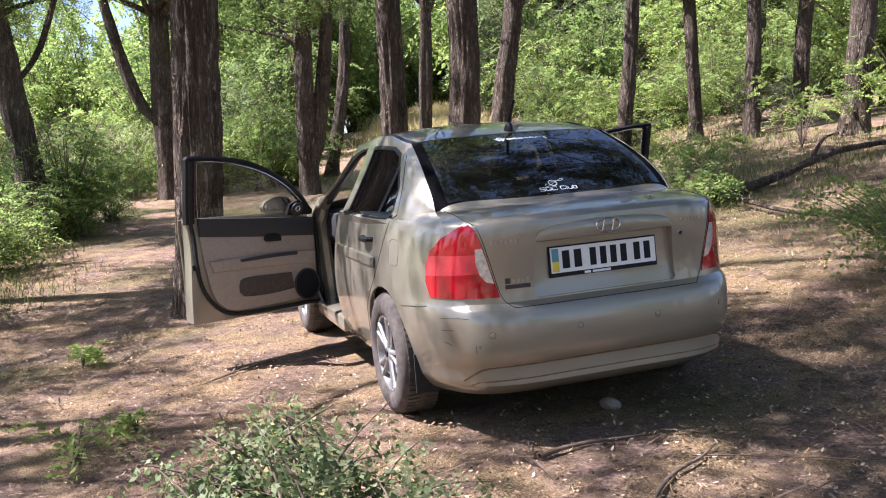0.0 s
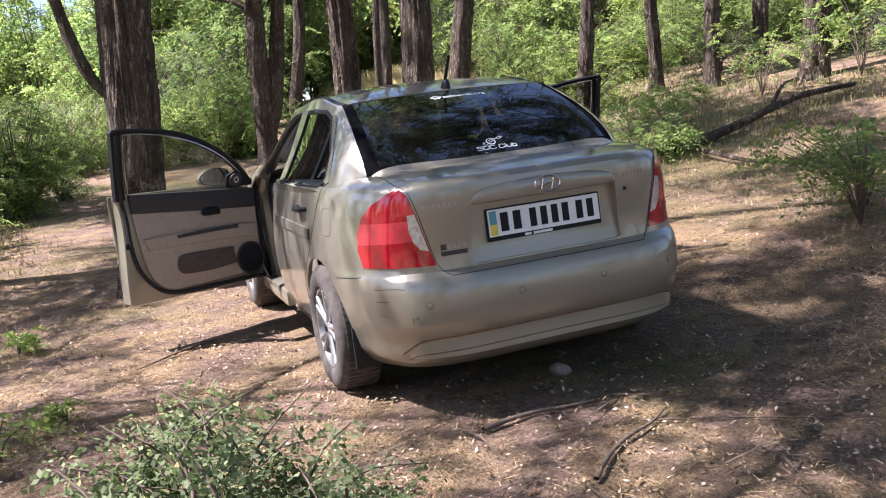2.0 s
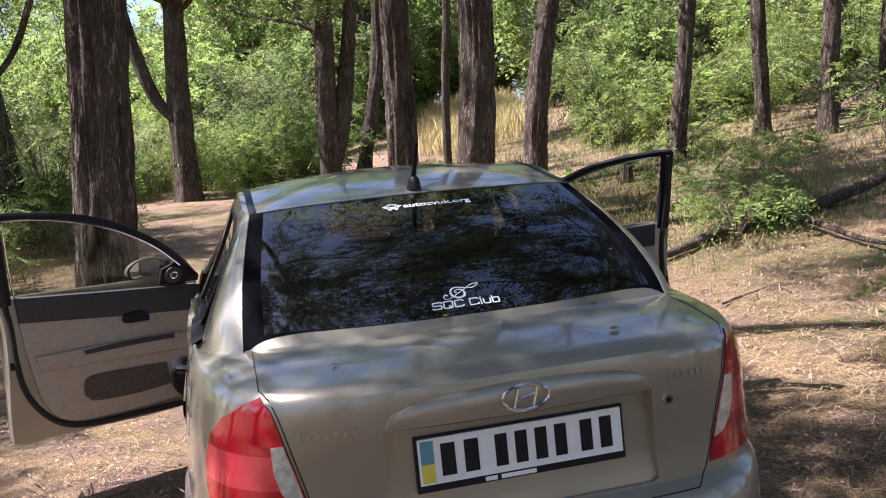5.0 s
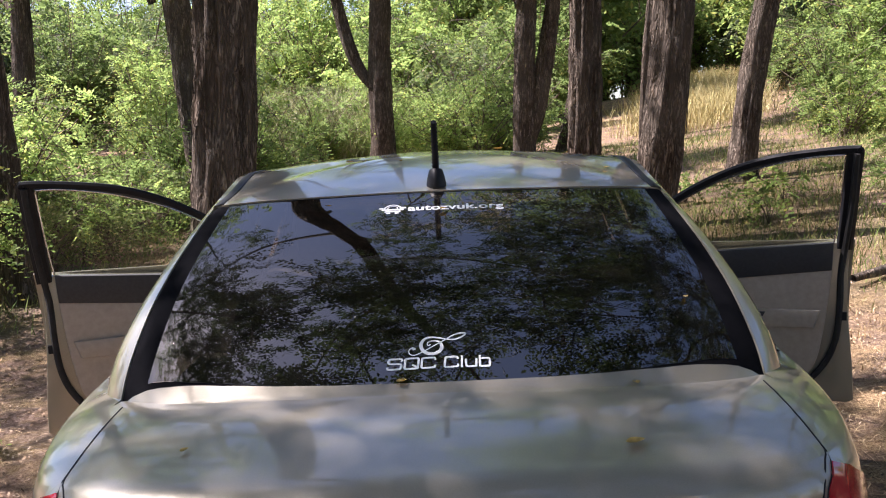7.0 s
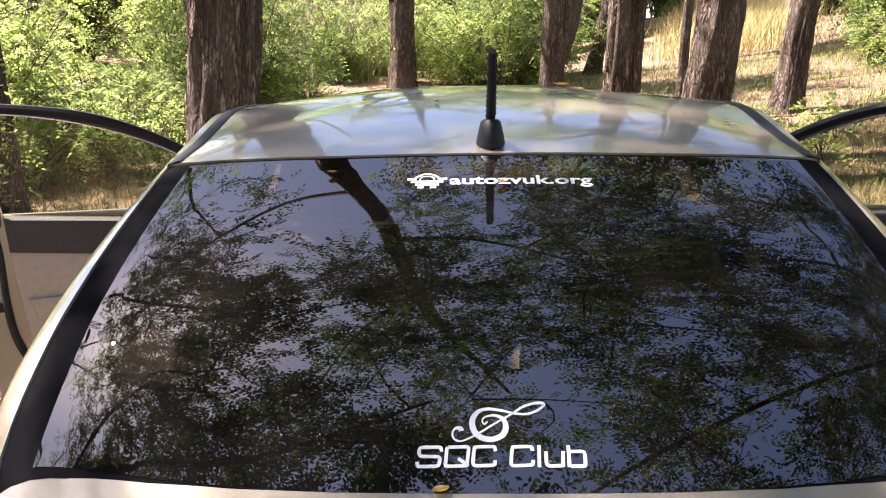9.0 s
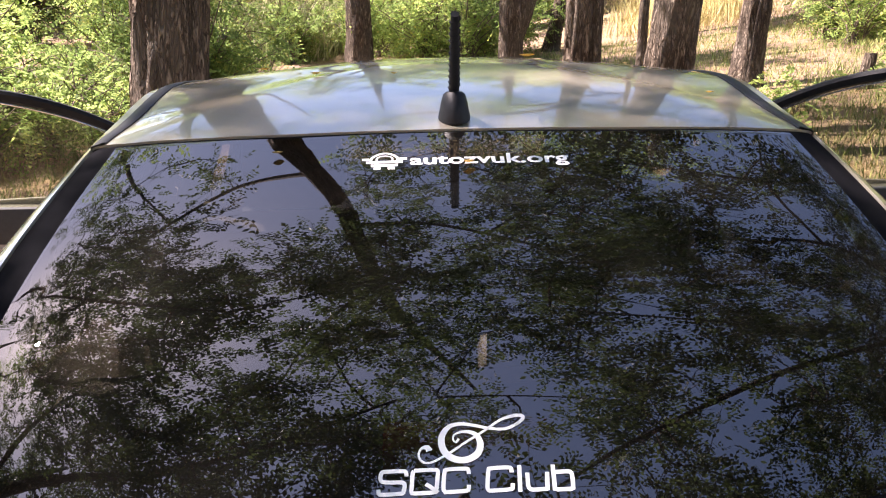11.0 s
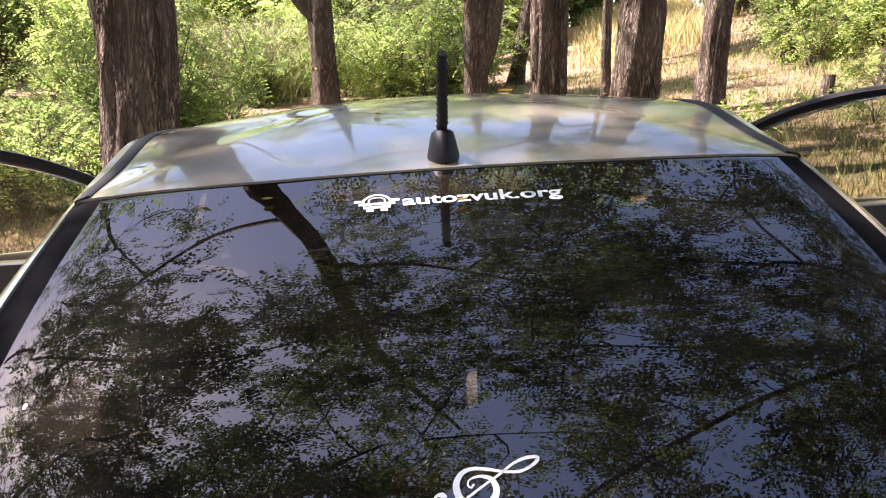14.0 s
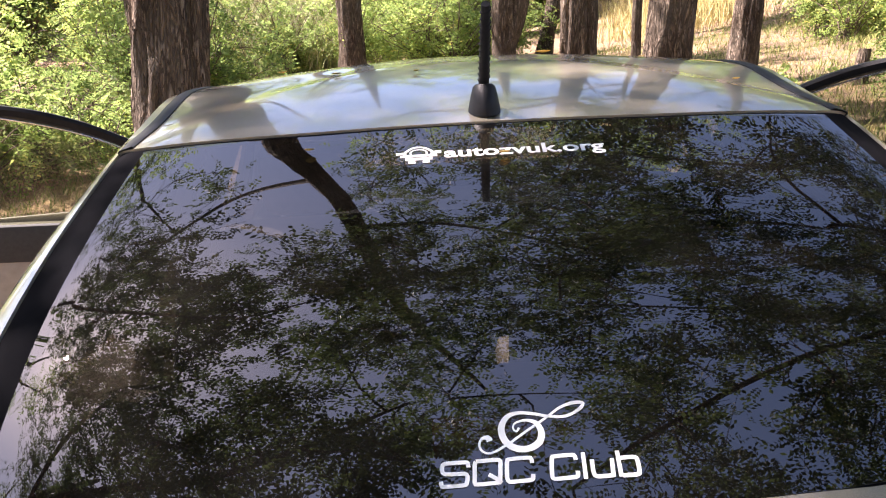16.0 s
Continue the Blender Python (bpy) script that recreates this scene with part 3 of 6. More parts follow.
def overhang(x, y, trunk, radii, boughs, territory, clumps, seed, label, sides=24, rings=70):
    """A tree whose long boughs reach over the car: trunk and boughs are lines of world points with radii."""
    z = ground_z(x, y)
    t = thing("locust_tree", label, "tree", pose(x, y, z), "forest trees")
    shift = np.array((x, y, z))
    local = lambda pts: [tuple(np.array(p) - shift) for p in pts]
    v, f = bark_trunk(local([(x, y, z - 0.15)] + trunk), [radii[0] * 1.05] + radii, sides, rings, x * 3.1 + y)
    part("trunk", quick_mesh("trunk", v, f, BARK, True), None, t)
    rng = np.random.default_rng(seed)
    lines = [np.array(smooth_line(trunk[-4:], 40))]
    for pts, r0 in boughs:
        v, f = limb_arrays(local(pts), [r0 * q for q in np.linspace(1.0, 0.25, len(pts))], 9, 36, seed)
        part("bough", quick_mesh("bough", v, f, BARK, True), None, t)
        lines.append(np.array(smooth_line(pts, 40))[8:])
    spine = np.concatenate(lines)
    x0, x1, y0, y1, z0, z1 = territory
    wood, bases, heads, made = [], [], [], 0
    for _ in range(clumps * 4):
        c = np.array((rng.uniform(x0, x1), rng.uniform(y0, y1), rng.uniform(z0, z1)))
        k = (7 - 1.2) / (c[2] - 1.2)
        ax, ay = c[0] * k, 4.65 + (c[1] - 4.65) * k
        if rng.uniform() > leaf_cover(*c) or any(math.hypot(ax - gx, ay - gy) < gr + 0.22 for gx, gy, gr in GAPS):
            continue
        near = spine[np.argmin(np.linalg.norm(spine - c, axis=1) + rng.uniform(0, 0.35, len(spine)))]
        mid = (near + c) / 2 + rng.normal(0, 0.13, 3)
        reach = np.linalg.norm(c - near)
        wood.append(limb_arrays(local([near, mid, c]), [0.007 + 0.008 * reach, 0.006 + 0.005 * reach, 0.004], 4, 7, seed))
        d = c - mid
        spine = np.concatenate((spine, [mid, c]))
        for q in range(3):
            tip = c + rng.normal(0, 0.3, 3) * (1, 1, 0.6)
            wood.append(limb_arrays(local([c - d * 0.3 * q, (c + tip) / 2 + rng.normal(0, 0.04, 3), tip]), [0.006, 0.004, 0.002], 3, 4, seed))
            m = int(rng.integers(6, 11))
            u = rng.uniform(0.2, 1.1, (m, 1))
            bases.append(np.array(local([c]))[0] + (tip - c) * u + rng.normal(0, 0.07, (m, 3)))
            heads.append((tip - c) + rng.normal(0, 0.35, (m, 3)))
        made += 1
        if made >= clumps:
            break
    v, f = joined(wood)
    tagged(part("branching", quick_mesh("branching", v, f, BARK, True), None, t), kind="stuff")
    v, f = fronds(rng, np.concatenate(bases), np.concatenate(heads), 0.20, 4, 0.056)
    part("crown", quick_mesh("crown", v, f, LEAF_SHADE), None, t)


bx, by = placed(-1.40, 8.63)
overhang(bx, by, [(bx - 0.02, by, 0.5), (bx, by, 1.5), (bx + 0.01, by + 0.01, 3.0), (bx - 0.05, by, 4.3), (-1.72, 8.58, 5.4), (-1.52, 8.42, 6.2), (-1.35, 8.0, 7.0), (-1.2, 6.9, 8.2), (-0.93, 5.7, 9.4), (-0.22, 4.2, 10.4)],
         [0.185, 0.180, 0.172, 0.150, 0.120, 0.100, 0.088, 0.075, 0.055, 0.02],
         [([(-1.3, 7.7, 7.3), (-0.5, 7.9, 7.9), (0.6, 7.4, 8.3), (1.5, 6.9, 8.5)], 0.045), ([(-1.5, 8.4, 6.3), (-2.7, 9.0, 7.4), (-3.9, 8.4, 8.2), (-5.0, 7.4, 8.6)], 0.045), ([(-1.15, 6.7, 8.4), (-1.9, 5.6, 8.9), (-2.3, 4.6, 9.1)], 0.04)],
         (-5.4, 2.2, 3.2, 10.0, 7.2, 9.4), 340, 61, "thick locust with furrowed sunlit bark, leaning over the parked car", 64, 230)
overhang(-4.4, 3.6, [(-4.4, 3.6, 1.0), (-4.42, 3.62, 2.2), (-4.45, 3.6, 3.4), (-4.5, 3.5, 5.5), (-4.6, 3.3, 8.0)], [0.17, 0.165, 0.15, 0.10, 0.02],
         [([(-4.43, 3.6, 3.2), (-3.5, 3.6, 5.3), (-2.5, 3.55, 6.1), (-1.7, 3.75, 6.5), (-0.8, 4.2, 6.9)], 0.07), ([(-4.43, 3.6, 2.9), (-4.75, 5.4, 4.4), (-4.1, 6.5, 5.0), (-2.9, 5.95, 5.3), (-1.9, 5.6, 5.8)], 0.055), ([(-4.5, 3.5, 5.0), (-3.6, 4.6, 6.6), (-2.6, 4.9, 7.2)], 0.05)],
         (-5.6, -0.6, 1.8, 7.2, 5.2, 7.2), 255, 62, "locust tree with long crooked boughs reaching over the parked car")
overhang(4.4, 4.0, [(4.4, 4.0, 1.2), (4.38, 4.02, 2.4), (4.35, 4.05, 3.6), (4.3, 4.1, 5.6), (4.2, 4.2, 8.0)], [0.17, 0.165, 0.15, 0.10, 0.02],
         [([(4.37, 4.02, 3.3), (3.95, 5.2, 5.8), (2.7, 4.8, 6.8), (1.3, 3.7, 7.2), (0.5, 3.0, 7.4)], 0.065), ([(4.35, 4.05, 3.8), (3.9, 6.6, 6.2), (2.3, 7.2, 7.1), (0.9, 6.6, 7.6)], 0.06), ([(4.36, 4.0, 3.5), (3.4, 3.4, 5.8), (2.2, 2.7, 6.6)], 0.05)],
         (0.2, 5.0, 2.0, 9.4, 5.6, 7.8), 440, 63, "locust tree with crooked boughs reaching over the parked car")


# ---- undergrowth ----
def shrub_variant(seed, height, width, stems, sprays, leaf, length=0.30, pairs=6):
    """Arching stems that carry sprays of pinnate leaves, close together at the tips and with hollows between."""
    rng = np.random.default_rng(seed)
    wood, bases, heads = [], [], []
    for s in range(stems):
        a = rng.uniform(0, 2 * math.pi)
        reach, h = width * rng.uniform(0.15, 1.0), height * rng.uniform(0.45, 1.0)
        pts = [(rng.normal(0, 0.1), rng.normal(0, 0.1), -0.05), (math.cos(a) * reach * 0.35, math.sin(a) * reach * 0.35, h * 0.55), (math.cos(a) * reach, math.sin(a) * reach, h)]
        wood.append(limb_arrays(pts, [0.018, 0.012, 0.005], 4, 6, seed))
        line = np.array(smooth_line(pts, 20))
        for q in range(sprays):
            p = line[rng.integers(5, 20)]
            tip = p + rng.normal(0, 0.26, 3) * (1, 1, 0.7)
            wood.append(limb_arrays([p, (p + tip) / 2 + (0, 0, 0.04), tip], [0.007, 0.005, 0.003], 3, 4, seed))
            m = int(rng.integers(3, 7))
            bases.append(p + (tip - p) * rng.uniform(0.3, 1.0, (m, 1)) + rng.normal(0, 0.05, (m, 3)))
            heads.append((tip - p) + np.array((math.cos(a), math.sin(a), 0.1)) * 0.15 + rng.normal(0, 0.22, (m, 3)))
    return joined(wood), fronds(rng, np.concatenate(bases), np.concatenate(heads), length, pairs, leaf, 0.5)


SHRUBS = []
for s, (h, w, st, sprays, leaf) in enumerate(((2.0, 1.5, 24, 6, 0.062), (1.3, 1.2, 20, 6, 0.054), (3.0, 1.7, 30, 7, 0.072), (0.8, 0.9, 15, 5, 0.044))):
    (wv, wf), (lv, lf) = shrub_variant(40 + s, h, w, st, sprays, leaf)
    SHRUBS.append((quick_mesh("branching", wv, wf, TWIG, True), [quick_mesh("foliage", lv, lf, m) for m in (LEAF, LEAF_SUNLIT, LEAF_DRY)]))


def shrub(x, y, variant, tone, turn, scale, label, group="undergrowth", tall=1.0):
    t = thing("shrub", label, "shrub", pose(x, y, ground_z(x, y)), group)
    stems, leaves = SHRUBS[variant]
    for name, me in (("branching", stems), ("foliage", leaves[tone])):
        o = part(name, me, None, t)
        tagged(o, kind="stuff")
        o.matrix_local = pose(0, 0, 0, 0, 0, turn) @ Matrix.Diagonal((scale, scale, scale * tall, 1))
    return t


def thicket_edge(y):
    """The path's far side: the thicket stands left of this line."""
    return -3.4 + 0.33 * max(0.0, y - 12.5)


def in_clearing(x, y):
    """The place of the car, the path, the track and the sunny gap between the stems stay free."""
    near = y < 12.5 and -3.4 < x < 3.2
    path = 12 < y < 21.4 and thicket_edge(y) - 0.4 < x < 3.0
    track = abs(x - (0.6 + 0.24 * (y - 12))) < 1.1 and 10 < y < 50
    gap = 0.17 < x / max(y, 1) < 0.33 and 24 < y < 50
    slope = 2.5 < x < 9.0 and -1 < y < 13.2 or 2.5 < x < 6.6 and 13 < y < 17
    reeds = 23.0 < y < 27.5 and -5.0 < x < -2.2
    return near or path or track or gap or slope or reeds


# the first two tones carry half shade and sun in the leaf colour
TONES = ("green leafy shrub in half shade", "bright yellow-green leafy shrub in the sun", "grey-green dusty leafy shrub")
rng = np.random.default_rng(5)
count = 0
while count < 90:
    a, d = rng.uniform(-math.pi, math.pi), math.sqrt(rng.uniform(9.0 ** 2, 36.0 ** 2))
    x, y = d * math.sin(a), 4 + d * math.cos(a)
    ahead = abs(math.atan2(x, y) - 0.12) < 0.72
    if in_clearing(x, y) or (not ahead and rng.uniform() < 0.85):
        continue
    v, tone = int(rng.integers(0, 4)), int(rng.choice((0, 1, 1, 1, 2)))
    if d > 19:
        v = int(rng.choice((0, 2, 2)))
    shrub(x, y, v, tone, rng.uniform(0, 360), rng.uniform(0.85, 1.2) * (1.0 + 0.035 * max(0, d - 14)), TONES[tone])
    count += 1
# the thicket along the path's far side, and across its end
for k in range(30):
    y = 9.0 + k * 0.33
    x = thicket_edge(y) - 0.75 - (0.0, 0.9, 1.9)[k % 3] - rng.uniform(0, 0.5)
    shrub(x, y, int(rng.choice((0, 1, 1, 3))), int(rng.choice((0, 1, 1))), rng.uniform(0, 360), rng.uniform(0.75, 1.0), TONES[1])
for k in range(11):
    shrub(-3.0 + k * 0.5 + rng.uniform(-0.2, 0.2), 23.0 + 1.1 * (k % 3), int(rng.choice((0, 1))), int(rng.choice((0, 1, 1))), rng.uniform(0, 360), rng.uniform(0.8, 1.0), TONES[1])
for x, y, turn, size in ((0.75, 22.0, 30, 1.1), (0.15, 22.7, 150, 1.15), (1.2, 23.0, 250, 0.9)):
    shrub(x, y, 1, 1, turn, size, "bright green leafy bush standing in the sun")
for k in range(16):
    shrub(6.8 + 0.5 * k + rng.uniform(-0.3, 0.3), 18.6 + 1.3 * (k % 3) + rng.uniform(-0.4, 0.4), int(rng.choice((0, 1, 1))), int(rng.choice((0, 0, 1))), rng.uniform(0, 360), rng.uniform(0.8, 1.1), "green leafy bush on the wooded hillside")
# far woods that close the place
for k in range(70):
    a = k / 24 * 2 * math.pi + rng.uniform(-0.05, 0.05) if k < 24 else 0.12 + (k - 47) / 23 * 0.75
    d = rng.uniform(40, 56) if k < 24 else rng.uniform(30, 40)
    x, y = d * math.sin(a), 6 + d * math.cos(a)
    if in_clearing(x, y):
        continue
    t = shrub(x, y, 2, int(rng.choice((0, 1, 1, 1))), rng.uniform(0, 360), rng.uniform(2.6, 3.6) * (0.5 if -0.6 < a < -0.02 else 1.0), "far wood of green leafy trees", "far woods", 1.3)
    tagged(t, kind="stuff")
for k in range(16):
    x, y = 5 + (k % 12) * 1.3 + (1.9 if k > 11 else 0.0), 53 + 2 * (k % 2) - (4 if k > 11 else 0)
    tagged(shrub(x, y, 2, k % 2, k * 70, 2.6, "far wood of green leafy trees", "far woods", 1.1), kind="stuff")

# ---- the car ----
car = thing("car", "champagne-beige saloon car with both front doors open, parked on the slope", "car", CAR)
HUB_Y, FRONT_Y, HUB_Z, WHEEL_R = 4.80, 7.29, 0.305, 0.305
YMID = 5.95


def plan_ring(half, rear, front, n_rear, n_front, counts=(26, 56, 18)):
    """Right half of a plan outline, from the middle of the rear to the middle of the front, as (x, y)."""
    def arc(L, n, sgn):
        t = np.linspace(0, math.pi / 2, 1500)
        return half * np.sin(t) ** (2 / n), YMID + sgn * L * np.cos(t) ** (2 / n)

    def even(x, y, m):
        s = np.r_[0, np.cumsum(np.hypot(np.diff(x), np.diff(y)))]
        q = np.linspace(0, s[-1], m + 1)
        return np.interp(q, s, x), np.interp(q, s, y)

    xr, yr = arc(YMID - rear, n_rear, -1)
    xf, yf = arc(front - YMID, n_front, 1)
    xf, yf = xf[::-1], yf[::-1]
    cr = int(np.searchsorted(xr / half, 0.5 ** (1 / n_rear)))
    cf = int(len(xf) - np.searchsorted(xf[::-1] / half, 0.5 ** (1 / n_front)))
    a = even(xr[:cr + 1], yr[:cr + 1], counts[0])
    b = even(np.r_[xr[cr:], xf[1:cf + 1]], np.r_[yr[cr:], yf[1:cf + 1]], counts[1])
    c = even(xf[cf:], yf[cf:], counts[2])
    return np.r_[a[0], b[0][1:], c[0][1:]], np.r_[a[1], b[1][1:], c[1][1:]]


# profiles by height: rear edge, half width, front edge
REAR = ((0.20, 4.10), (0.24, 4.015), (0.265, 3.985), (0.32, 3.990), (0.345, 3.990), (0.37, 3.960), (0.42, 3.948), (0.52, 3.946), (0.57, 3.955), (0.60, 3.972), (0.625, 4.005), (0.70, 4.012), (0.80, 4.003), (0.88, 3.994), (0.945, 3.993), (0.97, 3.998), (0.99, 4.022))
HALF = ((0.20, 0.755), (0.26, 0.79), (0.35, 0.815), (0.50, 0.836), (0.62, 0.838), (0.75, 0.828), (0.88, 0.812), (0.95, 0.795), (0.99, 0.779))
NOSE = ((0.20, 8.05), (0.30, 8.17), (0.45, 8.21), (0.60, 8.19), (0.75, 8.12), (0.90, 8.02), (0.99, 7.95))
LEVELS = (0.20, 0.22, 0.24, 0.265, 0.29, 0.32, 0.345, 0.37, 0.42, 0.48, 0.54, 0.575, 0.60, 0.612, 0.625, 0.65, 0.68, 0.72, 0.77, 0.82, 0.87, 0.91, 0.945, 0.97, 0.99)


def lower_ring(z):
    x, y = plan_ring(lerp_table(z, HALF), lerp_table(z, REAR), lerp_table(z, NOSE), 5.6, 3.6)
    drop = np.clip((y - 7.0) / 1.2, 0, 1)
    side = np.clip(x / 0.80, 0, 1) ** 4
    tail = np.clip((4.9 - y) / 0.9, 0, 1)
    zz = z - drop * 0.30 * max(0.0, z - 0.45) / 0.54
    zz = zz - 0.020 * side * np.clip((z - 0.8) / 0.19, 0, 1) * (0.4 + tail)
    return np.stack((x, y, zz), 1)


def glass_row(w):
    """The greenhouse outline at w, 0 at the waist and 1 at the roof's edge."""
    half = 0.772 + (0.575 - 0.772) * w - 0.010 * math.sin(math.pi * w)
    rear = 4.365 + (4.955 - 4.365) * w + 0.035 * math.sin(math.pi * w) * -0.6
    front = 7.05 + (6.22 - 7.05) * w
    x, y = plan_ring(half, rear, front, 6.0 + 12.0 * w, 6.0)
    zr = 1.030 + (1.363 - 1.030) * w + 0.020 * math.sin(math.pi * w)
    zs = 0.965 + (1.375 - 0.965) * w + 0.028 * w * np.sin(math.pi * np.clip((y - rear) / (front - rear), 0, 1))
    zf = 0.985 + (1.362 - 0.985) * w
    f = np.clip((y - rear) / 0.45, 0, 1)
    f = f * f * (3 - 2 * f)
    g = np.clip((front - y) / 0.75, 0, 1)
    z = zr * (1 - f) + zs * f
    z = zf * (1 - g) + z * g
    return np.stack((x, y, z - 0.035 * np.clip(x / 0.6, 0, 1) ** 2 * (1 - f) * (0.25 + 0.40 * w)), 1)


def shell_rows():
    rows = [lower_ring(z) for z in LEVELS]
    last, waist = rows[-1], glass_row(0.0)
    for t in (0.12, 0.3, 0.5, 0.7, 0.88, 1.0):
        p = last * (1 - t) + waist * t
        p[:, 2] += 0.008 * math.sin(math.pi * t)
        rows.append(p)
    for w in np.linspace(0.08, 1.0, 14):
        rows.append(glass_row(w))
    edge = rows[-1]
    for q in (0.985, 0.95, 0.88, 0.76, 0.62, 0.46, 0.30, 0.15, 0.0):
        p = np.array((0, 5.62, 0)) * (1 - q) + edge * q
        p[:, 2] = edge[:, 2] + (1.441 - edge[:, 2]) * (1 - q ** 2.1)
        rows.append(p)
    return rows


def shell_bmesh():
    bm = bmesh.new()
    rows = shell_rows()
    for sx in (1, -1):
        grid(bm, [[(sx * x, y, z) for x, y, z in r] for r in rows])
    bmesh.ops.remove_doubles(bm, verts=bm.verts, dist=0.0005)
    bmesh.ops.recalc_face_normals(bm, faces=bm.faces)
    return bm



from mathutils.bvhtree import BVHTree

SOLID = shell_bmesh()
SKIN = BVHTree.FromBMesh(SOLID)


def from_rear(x, z, lift=0.0):
    """The point of the car's skin behind (x, z), lifted off it."""
    p, n, _, _ = SKIN.ray_cast(Vector((x, 3.0, z)), Vector((0, 1, 0)))
    if p is None:
        p, n, _, _ = SKIN.find_nearest(Vector((x, 4.0, z)))
    return p + (n if n.y < 0 else -n) * lift


def from_side(sx, y, z, lift=0.0):
    p, n, _, _ = SKIN.ray_cast(Vector((sx * 2.0, y, z)), Vector((-sx, 0, 0)))
    if p is None:
        p, n, _, _ = SKIN.find_nearest(Vector((sx * 0.7, y, z)))
    return p + (n if n.x * sx > 0 else -n) * lift


def from_top(x, y, lift=0.0):
    p, n, _, _ = SKIN.ray_cast(Vector((x, y, 3.0)), Vector((0, 0, -1)))
    if p is None:
        p, n, _, _ = SKIN.find_nearest(Vector((x, y, 1.4)))
    return p + (n if n.z > 0 else -n) * lift


def inside(poly, a, b):
    hit, j = False, len(poly) - 1
    for i in range(len(poly)):
        (xi, yi), (xj, yj) = poly[i], poly[j]
        if (yi > b) != (yj > b) and a < (xj - xi) * (b - yi) / (yj - yi) + xi:
            hit = not hit
        j = i
    return hit


def cut_out(bm, poly, axes, keep):
    """Cuts the outline through the skin where keep(centre) holds; returns the faces within it."""
    i, j = axes
    lo = [min(p[k] for p in poly) - 0.06 for k in (0, 1)]
    hi = [max(p[k] for p in poly) + 0.06 for k in (0, 1)]

    def near(f):
        c = f.calc_center_median()
        return keep(c) and lo[0] < c[i] < hi[0] and lo[1] < c[j] < hi[1]

    for (a0, b0), (a1, b1) in zip(poly, poly[1:] + poly[:1]):
        fs = [f for f in bm.faces if near(f)]
        geom = fs + list({e for f in fs for e in f.edges}) + list({v for f in fs for v in f.verts})
        co, no = Vector((0, 0, 0)), Vector((0, 0, 0))
        co[i], co[j] = a0, b0
        no[i], no[j] = b1 - b0, a0 - a1
        bmesh.ops.bisect_plane(bm, geom=geom, dist=1e-5, plane_co=co, plane_no=no.normalized())
    out = []
    for f in bm.faces:
        c = f.calc_center_median()
        if near(f) and inside(poly, c[i], c[j]):
            out.append(f)
    return out


def thicken(bm, thick):
    """Gives the sheet its thickness inwards; slivers at the cuts stay close to the skin."""
    bmesh.ops.remove_doubles(bm, verts=bm.verts, dist=0.0004)
    bm.normal_update()
    bmesh.ops.solidify(bm, geom=list(bm.faces), thickness=thick)
    for v in bm.verts:
        p, _, _, d = SKIN.find_nearest(v.co)
        if d > thick + 0.055:
            v.co = p


def taken(bm, faces, lift=0.0, thick=0.0):
    """The faces as a bmesh of their own, taken out of bm; with a thickness inwards."""
    out, made = bmesh.new(), {}
    for f in faces:
        vs = []
        for v in f.verts:
            if v not in made:
                made[v] = out.verts.new(v.co + v.normal * lift)
            vs.append(made[v])
        out.faces.new(vs)
    bmesh.ops.delete(bm, geom=faces, context="FACES")
    out.normal_update()
    if thick:
        thicken(out, thick)
    return out


def seam(name, pts, parent, radius=0.0030, material=None):
    bm = bmesh.new()
    tube(bm, pts, radius, 5)
    return part(name, bm, material or BLACK_TRIM, parent)


def along(poly, step=0.02):
    """Points along straight edges, with even steps."""
    out = []
    for (a0, b0), (a1, b1) in zip(poly, poly[1:]):
        n = max(1, int(math.hypot(a1 - a0, b1 - b0) / step))
        out += [(a0 + (a1 - a0) * k / n, b0 + (b1 - b0) * k / n) for k in range(n)]
    return out + [poly[-1]]


def flat_strip(name, line, place, out_w, in_w, parent, material, lift=0.003, closed=False):
    """A flat moulding along a 2D line on the skin: out_w to its right, in_w to its left, with rounded edges."""
    n = len(line)
    rows = []
    for k, (a, b) in enumerate(line):
        p, q = (line[k - 1], line[(k + 1) % n]) if closed else (line[max(k - 1, 0)], line[min(k + 1, n - 1)])
        l = math.hypot(q[0] - p[0], q[1] - p[1]) or 1.0
        na, nb = (q[1] - p[1]) / l, -(q[0] - p[0]) / l
        rows.append([place(a + na * u, b + nb * u, h) for u, h in ((out_w, -0.006), (out_w, lift * 0.5), (out_w - 0.003, lift), (0.003 - in_w, lift), (-in_w, lift * 0.5), (-in_w, -0.008))])
    if closed:
        rows.append(rows[0])
    bm = bmesh.new()
    grid(bm, rows)
    bmesh.ops.recalc_face_normals(bm, faces=bm.faces)
    return part(name, bm, material, parent)


def mirrored(poly, sx):
    return [(sx * a, b) for a, b in poly]


def round_poly(a0, b0, ra, rb, n=24):
    return [(a0 + ra * math.cos(2 * math.pi * k / n), b0 + rb * math.sin(2 * math.pi * k / n)) for k in range(n)]


